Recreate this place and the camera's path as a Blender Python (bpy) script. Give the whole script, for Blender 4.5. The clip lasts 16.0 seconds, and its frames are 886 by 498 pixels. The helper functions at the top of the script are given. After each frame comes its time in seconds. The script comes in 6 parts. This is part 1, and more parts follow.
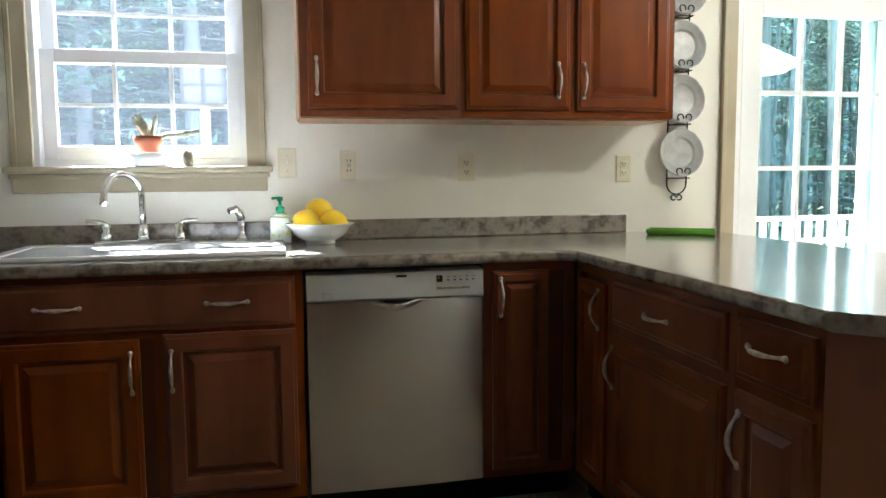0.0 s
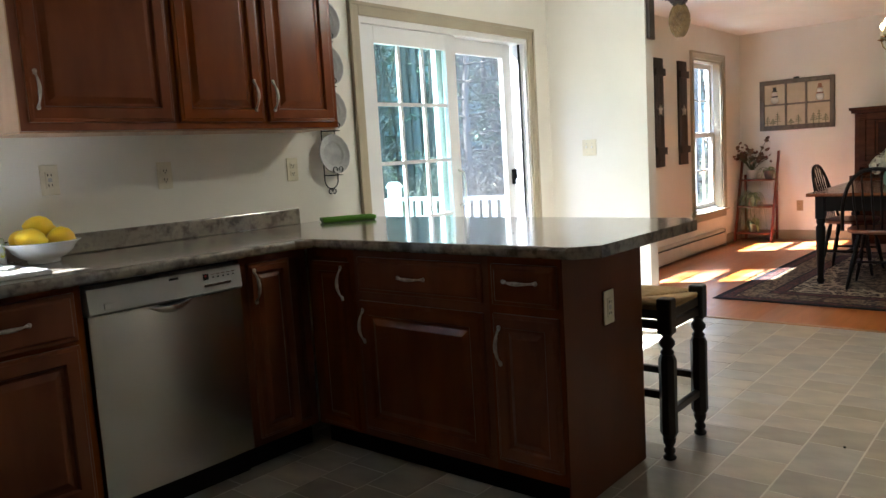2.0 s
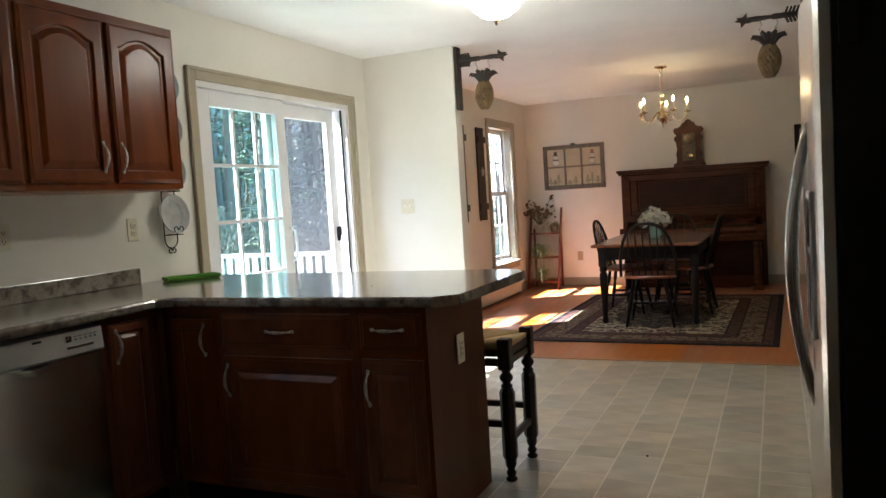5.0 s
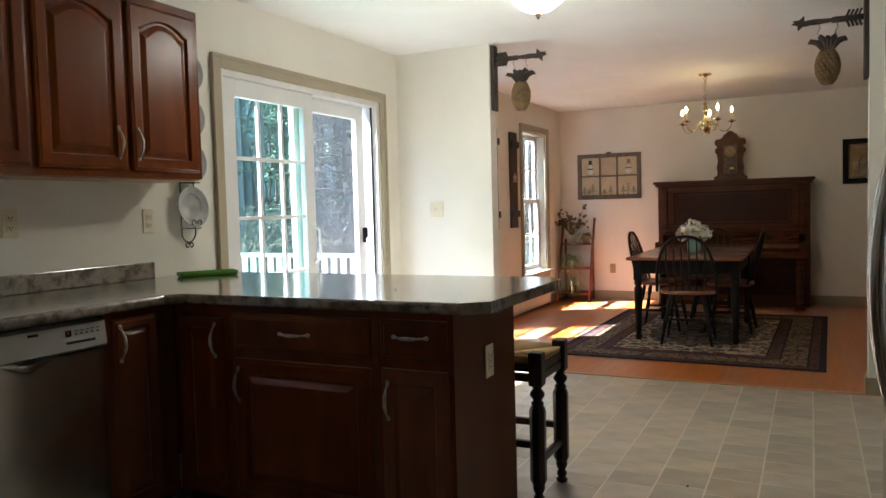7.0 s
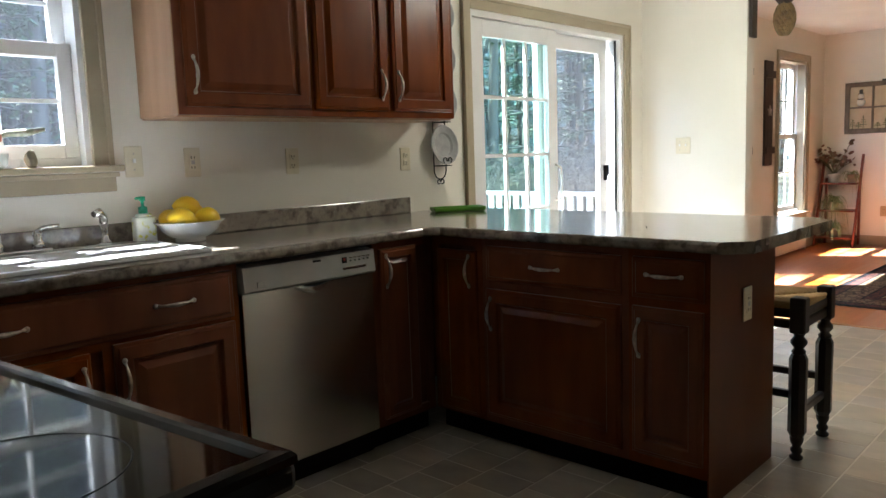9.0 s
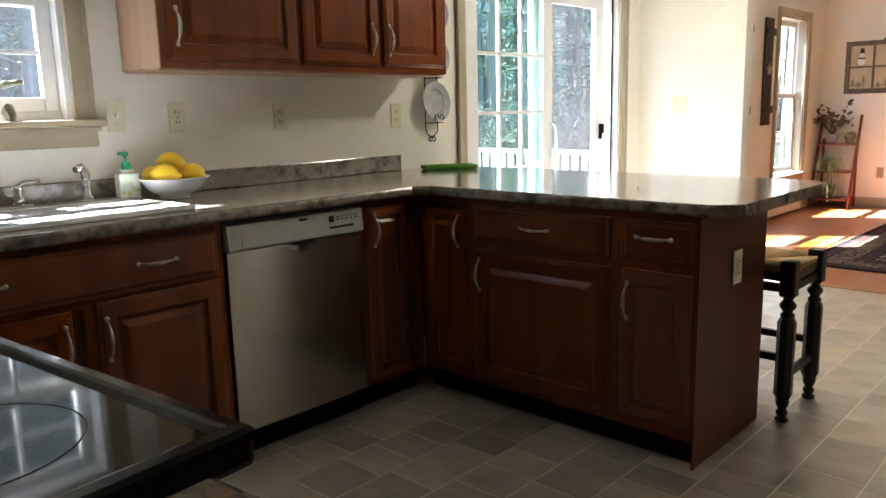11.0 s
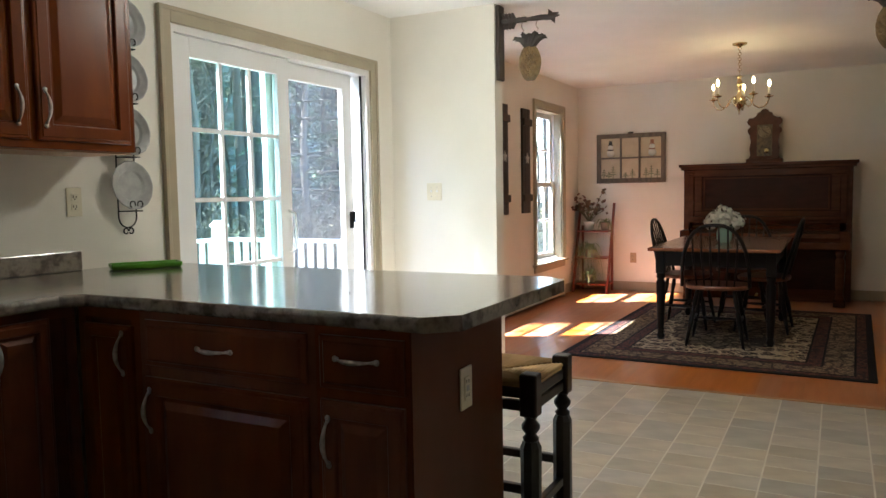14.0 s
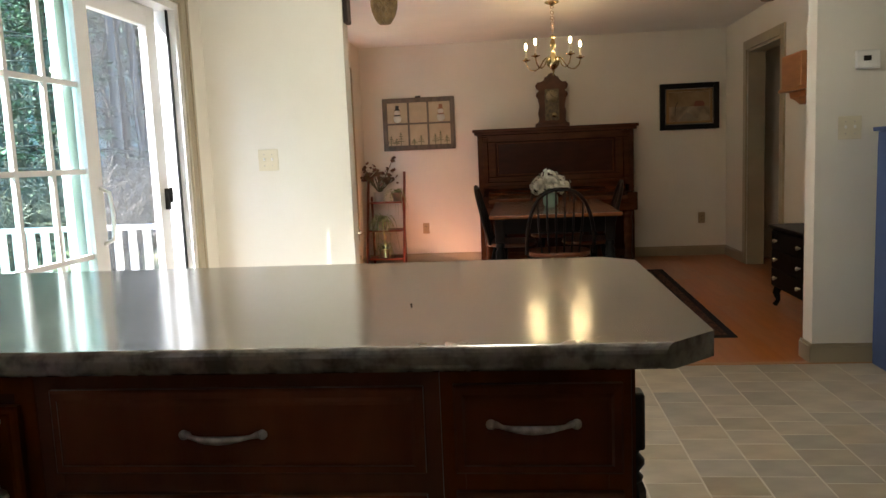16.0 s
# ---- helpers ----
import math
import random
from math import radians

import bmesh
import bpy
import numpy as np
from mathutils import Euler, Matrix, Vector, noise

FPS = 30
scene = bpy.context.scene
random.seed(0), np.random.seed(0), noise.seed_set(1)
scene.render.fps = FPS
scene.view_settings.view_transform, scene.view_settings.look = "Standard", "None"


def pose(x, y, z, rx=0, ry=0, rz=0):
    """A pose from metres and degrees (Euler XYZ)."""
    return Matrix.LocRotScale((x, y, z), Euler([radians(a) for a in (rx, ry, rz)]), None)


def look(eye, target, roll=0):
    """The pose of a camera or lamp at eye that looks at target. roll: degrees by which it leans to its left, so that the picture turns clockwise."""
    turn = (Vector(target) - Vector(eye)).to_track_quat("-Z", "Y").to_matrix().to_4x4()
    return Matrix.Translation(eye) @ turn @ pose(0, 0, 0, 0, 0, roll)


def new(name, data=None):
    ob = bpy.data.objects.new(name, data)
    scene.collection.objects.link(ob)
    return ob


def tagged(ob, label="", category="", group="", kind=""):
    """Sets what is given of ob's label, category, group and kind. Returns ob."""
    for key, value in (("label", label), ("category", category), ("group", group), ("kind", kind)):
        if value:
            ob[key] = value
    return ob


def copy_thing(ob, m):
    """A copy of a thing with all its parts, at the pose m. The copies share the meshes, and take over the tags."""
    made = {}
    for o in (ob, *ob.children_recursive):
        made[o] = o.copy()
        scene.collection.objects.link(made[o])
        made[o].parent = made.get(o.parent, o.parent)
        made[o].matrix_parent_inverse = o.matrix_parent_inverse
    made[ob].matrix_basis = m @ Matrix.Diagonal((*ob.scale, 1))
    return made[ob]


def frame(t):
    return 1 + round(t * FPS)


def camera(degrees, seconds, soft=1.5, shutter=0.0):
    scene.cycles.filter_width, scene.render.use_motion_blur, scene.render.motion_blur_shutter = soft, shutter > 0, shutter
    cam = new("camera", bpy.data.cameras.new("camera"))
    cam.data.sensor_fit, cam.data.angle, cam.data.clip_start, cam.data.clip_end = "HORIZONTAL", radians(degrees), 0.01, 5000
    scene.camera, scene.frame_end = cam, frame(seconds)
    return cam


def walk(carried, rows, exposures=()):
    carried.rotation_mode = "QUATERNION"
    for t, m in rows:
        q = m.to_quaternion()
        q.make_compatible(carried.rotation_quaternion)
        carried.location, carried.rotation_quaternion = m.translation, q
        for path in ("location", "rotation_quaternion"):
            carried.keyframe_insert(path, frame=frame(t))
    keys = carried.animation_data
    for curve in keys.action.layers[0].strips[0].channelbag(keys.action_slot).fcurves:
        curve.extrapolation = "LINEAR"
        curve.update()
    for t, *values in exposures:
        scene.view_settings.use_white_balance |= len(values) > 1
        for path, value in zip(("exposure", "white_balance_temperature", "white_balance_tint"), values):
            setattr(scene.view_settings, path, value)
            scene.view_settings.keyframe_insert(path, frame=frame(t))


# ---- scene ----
cam = camera(60.8, 16.0)
PATH = [
    (0, (0.4, 0.445, 1.166), (0.83, 2.388, 0.975), -0.5),
    (0.5, (0.145, 0.552, 1.182), (0.957, 2.369, 0.979), -0.7),
    (1, (-0.144, 0.585, 1.197), (1.074, 2.156, 0.982), -2.1),
    (1.5, (-0.412, 0.513, 1.201), (0.983, 1.927, 0.965), -3.3),
    (2, (-0.621, 0.448, 1.211), (0.897, 1.727, 0.97), -3.5),
    (2.5, (-0.849, 0.445, 1.214), (0.835, 1.5, 0.989), -3.4),
    (3, (-0.988, 0.411, 1.219), (0.764, 1.355, 1.017), -3.8),
    (3.5, (-1.086, 0.371, 1.213), (0.7, 1.251, 1.024), -4.5),
    (4, (-1.106, 0.38, 1.227), (0.697, 1.23, 1.072), -5.0),
    (4.2, (-1.111, 0.403, 1.257), (0.699, 1.24, 1.108), -4.9),
    (6.3, (-0.82, 0.615, 1.224), (1.002, 1.434, 1.122), -1.4),
    (6.5, (-0.817, 0.617, 1.217), (0.997, 1.452, 1.119), -1.5),
    (7, (-0.813, 0.625, 1.219), (0.982, 1.501, 1.112), -1.5),
    (7.5, (-0.818, 0.627, 1.216), (0.964, 1.526, 1.09), -1.5),
    (8, (-0.828, 0.628, 1.214), (0.878, 1.661, 1.068), -1.8),
    (8.5, (-0.859, 0.651, 1.212), (0.697, 1.895, 1.037), -2.4),
    (9, (-0.888, 0.672, 1.211), (0.554, 2.036, 0.963), -2.0),
    (9.2, (-0.885, 0.691, 1.213), (0.536, 2.07, 0.932), -1.5),
    (11.3, (-0.84, 0.667, 1.22), (0.603, 2.002, 0.85), -1.8),
    (11.5, (-0.846, 0.653, 1.226), (0.642, 1.942, 0.875), -1.8),
    (12, (-0.826, 0.638, 1.235), (0.774, 1.797, 0.926), -1.8),
    (12.5, (-0.781, 0.622, 1.227), (0.899, 1.674, 0.958), -2.7),
    (13, (-0.625, 0.595, 1.229), (1.057, 1.655, 1.007), -3.3),
    (13.5, (-0.424, 0.616, 1.221), (1.263, 1.673, 1.03), -2.5),
    (14, (-0.159, 0.765, 1.208), (1.609, 1.69, 1.059), -1.0),
    (14.5, (0.059, 0.931, 1.207), (1.895, 1.711, 1.065), -0.7),
    (15, (0.221, 1.192, 1.188), (2.125, 1.779, 1.018), -0.5),
    (15.5, (0.264, 1.533, 1.189), (2.209, 1.947, 0.971), -0.6),
    (15.8, (0.271, 1.718, 1.186), (2.23, 2.042, 0.951), -1.6),
    (16, (0.314, 1.861, 1.188), (2.289, 2.063, 0.948), -2.4),
]
EXPOSURES = [(0.0, 4.95, 5350, 4), (0.5, 4.5, 5400, 6), (1.0, 4.15, 5450, 7), (1.5, 3.98, 5450, 7), (2.5, 3.98, 5500, 7), (3.5, 3.93, 5450, 7), (7.0, 3.87, 5550, 7),
             (8.5, 3.87, 5600, 7), (9.0, 4.0, 5600, 7), (11.5, 4.4, 5800, 8), (12.2, 4.2, 5700, 8), (13.0, 3.92, 5550, 7), (14.0, 3.88, 5550, 7), (14.5, 3.76, 5600, 7), (16.0, 3.7, 6000, 9)]
walk(cam, [(t, look(eye, target, roll)) for t, eye, target, roll in PATH], EXPOSURES)

# ---- world, sun, exposure ----
world = bpy.data.worlds.new("sky")
scene.world = world
world.use_nodes = True
wn = world.node_tree
bg = wn.nodes["Background"]
sky = wn.nodes.new("ShaderNodeTexSky")
sky.sky_type = "NISHITA"
sky.sun_disc = False
SUN_WAY = Vector((0.33, -0.67, -1.0)).normalized()
sky.sun_elevation = math.asin(-SUN_WAY.z)
sky.sun_rotation = math.atan2(-SUN_WAY.x, -SUN_WAY.y)
bg.inputs["Strength"].default_value = 0.15
wn.links.new(sky.outputs[0], bg.inputs["Color"])
sun = new("sun", bpy.data.lights.new("sun", "SUN"))
sun.data.energy = 5.0
sun.data.angle = radians(0.5)
sun.data.color = (1.0, 0.96, 0.90)
sun.matrix_world = look((0, 0, 30), Vector((0, 0, 30)) + SUN_WAY)


# ---- materials ----
def mat(name, color, rough=0.5, metal=0.0, color2=None, scale=8.0, detail=6.0, bump=0.0, bump_scale=60.0, stretch=(1, 1, 1),
        coat=0.0, rand=0.0, island=0.0, emit=0.0, spec=0.5, contrast=(0.3, 0.7)):
    """A principled material: two colours mixed by noise in object space, with a fine bump."""
    m = bpy.data.materials.new(name)
    m.use_nodes = True
    t = m.node_tree
    p = t.nodes["Principled BSDF"]
    p.inputs["Roughness"].default_value = rough
    p.inputs["Metallic"].default_value = metal
    p.inputs["Coat Weight"].default_value = coat
    p.inputs["Coat Roughness"].default_value = 0.15
    p.inputs["Specular IOR Level"].default_value = spec
    co = t.nodes.new("ShaderNodeTexCoord")
    mp = t.nodes.new("ShaderNodeMapping")
    mp.inputs["Scale"].default_value = stretch
    t.links.new(co.outputs["Object"], mp.inputs["Vector"])
    c2 = color2 or tuple(c * 0.86 for c in color)
    nz = t.nodes.new("ShaderNodeTexNoise")
    nz.inputs["Scale"].default_value = scale
    nz.inputs["Detail"].default_value = detail
    t.links.new(mp.outputs[0], nz.inputs["Vector"])
    rp = t.nodes.new("ShaderNodeValToRGB")
    rp.color_ramp.elements[0].position, rp.color_ramp.elements[1].position = contrast
    rp.color_ramp.elements[0].color, rp.color_ramp.elements[1].color = (*c2, 1), (*color, 1)
    t.links.new(nz.outputs["Fac"], rp.inputs["Fac"])
    out = rp.outputs["Color"]
    if rand or island:
        src = t.nodes.new("ShaderNodeObjectInfo").outputs["Random"] if rand else t.nodes.new("ShaderNodeNewGeometry").outputs["Random Per Island"]
        mr = t.nodes.new("ShaderNodeMapRange")
        k = rand or island
        mr.inputs["To Min"].default_value, mr.inputs["To Max"].default_value = 1 - k, 1 + k
        t.links.new(src, mr.inputs["Value"])
        hs = t.nodes.new("ShaderNodeHueSaturation")
        t.links.new(mr.outputs[0], hs.inputs["Value"])
        if rand:
            ms = t.nodes.new("ShaderNodeMath")
            ms.operation = "FRACT"
            mk = t.nodes.new("ShaderNodeMath")
            mk.operation = "MULTIPLY"
            mk.inputs[1].default_value = 7.31
            t.links.new(src, mk.inputs[0])
            t.links.new(mk.outputs[0], ms.inputs[0])
            mt = t.nodes.new("ShaderNodeMapRange")
            mt.inputs["To Min"].default_value, mt.inputs["To Max"].default_value = 1 - 1.6 * k, 1 + 1.6 * k
            t.links.new(ms.outputs[0], mt.inputs["Value"])
            t.links.new(mt.outputs[0], hs.inputs["Saturation"])
        t.links.new(out, hs.inputs["Color"])
        out = hs.outputs["Color"]
    t.links.new(out, p.inputs["Base Color"])
    if bump:
        b = t.nodes.new("ShaderNodeBump")
        b.inputs["Strength"].default_value = bump
        b.inputs["Distance"].default_value = 0.003
        n2 = t.nodes.new("ShaderNodeTexNoise")
        n2.inputs["Scale"].default_value = bump_scale
        n2.inputs["Detail"].default_value = 4
        t.links.new(mp.outputs[0], n2.inputs["Vector"])
        t.links.new(n2.outputs["Fac"], b.inputs["Height"])
        t.links.new(b.outputs[0], p.inputs["Normal"])
    if emit:
        p.inputs["Emission Color"].default_value = (*color, 1)
        p.inputs["Emission Strength"].default_value = emit
    return m


def granite(name):
    """Grey-brown speckled laminate: large clouds, dark veins and fine grain."""
    m = mat(name, (0.29, 0.25, 0.20), 0.15, color2=(0.22, 0.187, 0.147), coat=0.6, scale=5, detail=4, contrast=(0.3, 0.7), spec=0.55)
    t = m.node_tree
    p = t.nodes["Principled BSDF"]
    base = p.inputs["Base Color"].links[0].from_socket
    co = t.nodes["Texture Coordinate"]
    for scale, lo, hi, col, w in ((22, 0.47, 0.66, (0.040, 0.030, 0.024), 0.72), (64, 0.50, 0.70, (0.05, 0.04, 0.032), 0.28)):
        nz = t.nodes.new("ShaderNodeTexNoise")
        nz.inputs["Scale"].default_value, nz.inputs["Detail"].default_value, nz.inputs["Roughness"].default_value = scale, 3, 0.55
        t.links.new(co.outputs["Object"], nz.inputs["Vector"])
        mr = t.nodes.new("ShaderNodeMapRange")
        mr.inputs["From Min"].default_value, mr.inputs["From Max"].default_value, mr.inputs["To Max"].default_value = lo, hi, w
        t.links.new(nz.outputs["Fac"], mr.inputs["Value"])
        mx = t.nodes.new("ShaderNodeMix")
        mx.data_type = "RGBA"
        t.links.new(mr.outputs[0], mx.inputs["Factor"])
        t.links.new(base, mx.inputs["A"])
        mx.inputs["B"].default_value = (*col, 1)
        base = mx.outputs["Result"]
    t.links.new(base, p.inputs["Base Color"])
    return m


def glass_pane(name, tint=(1, 1, 1)):
    m = bpy.data.materials.new(name)
    m.use_nodes = True
    t = m.node_tree
    t.nodes.clear()
    o = t.nodes.new("ShaderNodeOutputMaterial")
    mx = t.nodes.new("ShaderNodeMixShader")
    tr = t.nodes.new("ShaderNodeBsdfTransparent")
    gl = t.nodes.new("ShaderNodeBsdfGlossy")
    lw = t.nodes.new("ShaderNodeLayerWeight")
    lw.inputs["Blend"].default_value = 0.5
    pw = t.nodes.new("ShaderNodeMath")
    pw.operation = "POWER"
    pw.inputs[1].default_value = 5.0
    fr = t.nodes.new("ShaderNodeMapRange")
    fr.inputs["To Min"].default_value = 0.03
    t.links.new(lw.outputs["Facing"], pw.inputs[0])
    t.links.new(pw.outputs[0], fr.inputs["Value"])
    tr.inputs["Color"].default_value = (*tint, 1)
    gl.inputs["Roughness"].default_value = 0.02
    t.links.new(fr.outputs[0], mx.inputs["Fac"])
    t.links.new(tr.outputs[0], mx.inputs[1])
    t.links.new(gl.outputs[0], mx.inputs[2])
    t.links.new(mx.outputs[0], o.inputs["Surface"])
    return m


M_WALL = mat("cream_wall_paint", (0.745, 0.714, 0.64), 0.55, color2=(0.705, 0.674, 0.60), scale=2.5, bump=0.08, bump_scale=180)
M_CEIL = mat("white_ceiling_paint", (0.80, 0.79, 0.76), 0.8, color2=(0.76, 0.75, 0.72), scale=3, bump=0.25, bump_scale=140)
M_TRIM = mat("tan_trim_paint", (0.37, 0.315, 0.215), 0.38, color2=(0.33, 0.28, 0.19), scale=5, bump=0.05, stretch=(1, 1, 1))
M_VINYL = mat("white_vinyl", (0.70, 0.70, 0.70), 0.3, color2=(0.65, 0.65, 0.65), scale=4)
M_CHERRY = mat("cherry_wood", (0.195, 0.053, 0.0135), 0.28, color2=(0.120, 0.029, 0.0078), scale=2.6, detail=7, bump=0.04, bump_scale=35, stretch=(3.2, 3.2, 0.8), coat=0.02, rand=0.08, spec=0.2)
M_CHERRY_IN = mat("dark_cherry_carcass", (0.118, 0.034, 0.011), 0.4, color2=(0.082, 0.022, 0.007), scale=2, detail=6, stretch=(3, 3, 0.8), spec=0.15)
M_BIRCH = mat("light_maple_cabinet_side", (0.46, 0.29, 0.17), 0.45, color2=(0.39, 0.235, 0.13), scale=3, stretch=(6, 6, 0.6), bump=0.03)
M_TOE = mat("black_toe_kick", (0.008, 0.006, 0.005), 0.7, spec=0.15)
M_GRANITE = granite("speckled_laminate")
M_STEEL = mat("brushed_steel", (0.62, 0.59, 0.545), 0.25, 0.98, color2=(0.59, 0.56, 0.515), scale=4, stretch=(1, 1, 40), bump=0.015, bump_scale=30)
M_CHROME = mat("chrome", (0.75, 0.75, 0.76), 0.1, 1.0)
M_PEWTER = mat("pewter_handle", (0.66, 0.62, 0.57), 0.30, 0.85, color2=(0.34, 0.30, 0.27), scale=60)
M_BLACK = mat("gloss_black", (0.008, 0.008, 0.009), 0.06)
M_BLACKM = mat("satin_black", (0.006, 0.006, 0.006), 0.5, spec=0.25)
M_GREYP = mat("grey_plastic", (0.45, 0.44, 0.42), 0.4)
M_TANP = mat("tan_plastic", (0.40, 0.30, 0.17), 0.4)
M_IVORY = mat("ivory_plastic", (0.70, 0.64, 0.48), 0.35)
M_WHITEP = mat("white_plastic", (0.80, 0.79, 0.76), 0.35)
M_SINK = mat("white_enamel", (0.82, 0.82, 0.82), 0.12, coat=0.3)
M_GLASS = glass_pane("window_glass")
M_OAK = mat("orange_laminate_floor", (0.43, 0.155, 0.054), 0.30, color2=(0.34, 0.115, 0.038), scale=2.5, detail=8, stretch=(0.9, 9, 9), rand=0.07)
M_TILE = mat("grey_vinyl_tile", (0.44, 0.385, 0.30), 0.30, color2=(0.29, 0.25, 0.20), scale=5, detail=9, stretch=(1.6, 0.8, 1), bump=0.12, bump_scale=30, rand=0.17)
M_GROUT = mat("pale_grout", (0.64, 0.59, 0.50), 0.5)
M_GLASS_T = glass_pane("tinted_glass", (0.81, 0.95, 0.90))


# ---- mesh helpers ----
def box(bm, x0, y0, z0, x1, y1, z1, bevel=0.0):
    r = bmesh.ops.create_cube(bm, size=1.0)
    m = Matrix.Translation(((x0 + x1) / 2, (y0 + y1) / 2, (z0 + z1) / 2)) @ Matrix.Diagonal((abs(x1 - x0), abs(y1 - y0), abs(z1 - z0), 1))
    bmesh.ops.transform(bm, matrix=m, verts=r["verts"])
    if bevel:
        es = list({e for v in r["verts"] for e in v.link_edges})
        bmesh.ops.bevel(bm, geom=es, offset=bevel, segments=2, affect="EDGES", profile=0.5)
    return bm


def B(*boxes, bevel=0.0):
    bm = bmesh.new()
    for b in boxes:
        box(bm, *b, bevel=bevel)
    return bm


def lathe(bm, profile, seg=24, m=None):
    """Turn (radius, z) pairs round the z axis."""
    m = m or Matrix()
    rings = []
    for r, z in profile:
        rings.append([bm.verts.new(m @ Vector((max(r, 1e-4) * math.cos(2 * math.pi * i / seg), max(r, 1e-4) * math.sin(2 * math.pi * i / seg), z))) for i in range(seg)])
    for a, b in zip(rings, rings[1:]):
        for i in range(seg):
            f = bm.faces.new((a[i], a[(i + 1) % seg], b[(i + 1) % seg], b[i]))
            f.smooth = True
    bm.faces.new(list(reversed(rings[0])))
    bm.faces.new(rings[-1])
    return bm


def tube(bm, pts, radius, seg=8, flat=1.0):
    """A round bar along points; radius is a number or one for each point."""
    pts = [Vector(p) for p in pts]
    rs = radius if isinstance(radius, (list, tuple)) else [radius] * len(pts)
    rings, up = [], None
    for i, p in enumerate(pts):
        d = (pts[min(i + 1, len(pts) - 1)] - pts[max(i - 1, 0)]).normalized()
        if up is None:
            up = Vector((0, 0, 1)) if abs(d.z) < 0.9 else Vector((1, 0, 0))
        s = d.cross(up).normalized()
        up = s.cross(d).normalized()
        rings.append([bm.verts.new(p + (s * math.cos(2 * math.pi * k / seg) + up * math.sin(2 * math.pi * k / seg) * flat) * rs[i]) for k in range(seg)])
    for a, b in zip(rings, rings[1:]):
        for k in range(seg):
            f = bm.faces.new((a[k], a[(k + 1) % seg], b[(k + 1) % seg], b[k]))
            f.smooth = True
    bm.faces.new(list(reversed(rings[0])))
    bm.faces.new(rings[-1])
    return bm


def arc(c, u, v, r, a0, a1, n=12):
    c, u, v = Vector(c), Vector(u), Vector(v)
    return [c + (u * math.cos(a0 + (a1 - a0) * i / n) + v * math.sin(a0 + (a1 - a0) * i / n)) * r for i in range(n + 1)]


def prism(bm, outline, h0, h1, plane="xy"):
    """Extrude a 2D outline between two heights along the remaining axis."""
    put = {"xy": lambda a, b, h: (a, b, h), "xz": lambda a, b, h: (a, h, b), "yz": lambda a, b, h: (h, a, b)}[plane]
    lo = [bm.verts.new(put(a, b, h0)) for a, b in outline]
    hi = [bm.verts.new(put(a, b, h1)) for a, b in outline]
    n = len(outline)
    fs = [bm.faces.new(list(reversed(lo))), bm.faces.new(hi)]
    for i in range(n):
        fs.append(bm.faces.new((lo[i], lo[(i + 1) % n], hi[(i + 1) % n], hi[i])))
    bmesh.ops.recalc_face_normals(bm, faces=fs)
    return bm


def mesh_of(name, bm, material):
    me = bpy.data.meshes.new(name)
    bmesh.ops.recalc_face_normals(bm, faces=bm.faces)
    bm.to_mesh(me)
    bm.free()
    me.materials.append(material)
    return me


def part(name, bm, material, parent=None, label=""):
    ob = new(name, mesh_of(name, bm, material))
    ob.parent = parent
    return tagged(ob, label)


def thing(name, label, category, m=None, group=""):
    ob = new(name)
    ob.empty_display_size = 0.1
    ob.matrix_world = m or Matrix()
    return tagged(ob, label, category, group)


def solid(name, bm, material, label, category="", kind="", m=None, group=""):
    ob = new(name, mesh_of(name, bm, material))
    ob.matrix_world = m or Matrix()
    return tagged(ob, label, category, group, kind)


def setting(name, bm, material, label):
    return solid(name, bm, material, label, kind="structure")


# ---- the rooms ----
YW, XP, XE, YS, H = 3.59, 4.49, 8.845, -0.40, 2.44
T = 0.15


def wall_with_holes(x0, x1, holes, y0, y1):
    """Boxes of a wall along x, with rectangular holes (x0, x1, z0, z1)."""
    out, x = [], x0
    for a, b, c, d in sorted(holes):
        out.append((x, y0, 0, a, y1, H))
        if c > 0:
            out.append((a, y0, 0, b, y1, c))
        out.append((a, y0, d, b, y1, H))
        x = b
    out.append((x, y0, 0, x1, y1, H))
    return out


SINK_WIN = (-0.485, 0.295, 1.215, 2.03)
SLIDER = (2.475, 4.205, 0.0, 2.035)
WIN_A, WIN_B = (7.37, 8.215, 0.43, 2.09), (5.30, 6.145, 0.43, 2.09)
setting("wall_north", B(*wall_with_holes(-2.7, XE + T, [SINK_WIN, SLIDER, WIN_A, WIN_B], YW, YW + T)), M_WALL, "cream painted outside wall with windows and a sliding door")
setting("wall_east", B((XE, YS, 0, XE + T, YW, H)), M_WALL, "cream painted end wall of the dining room")
setting("wall_south", B((-2.7, YS - T, 0, 7.11, YS, H), (8.085, YS - T, 0, XE + T, YS, H), (7.11, YS - T, 2.10, 8.085, YS, H)), M_WALL, "cream painted wall with a cased doorway")
setting("wall_hall", B((6.6, YS - 1.6, 0, 6.8, YS - T, H), (8.5, YS - 1.6, 0, 8.65, YS - T, H), (6.6, YS - 1.75, 0, 8.65, YS - 1.6, H)), M_WALL, "plain hall walls beyond the doorway")
setting("wall_west", B((-1.46, 0.60, 0, -1.32, YW, H)), M_WALL, "cream painted wall behind the stove")
setting("wall_back", B((-2.85, YS - T, 0, -2.7, YW + T, H)), M_WALL, "plain cream wall closing the back of the house")
setting("wall_partition", B((XP, 2.79, 0, XP + 0.125, YW, H)), M_WALL, "short cream partition between kitchen and dining room")
setting("wall_stub", B((XP - 0.012, YS, 0, XP + 0.12, 0.305, H)), M_WALL, "short cream partition beside the kitchen")
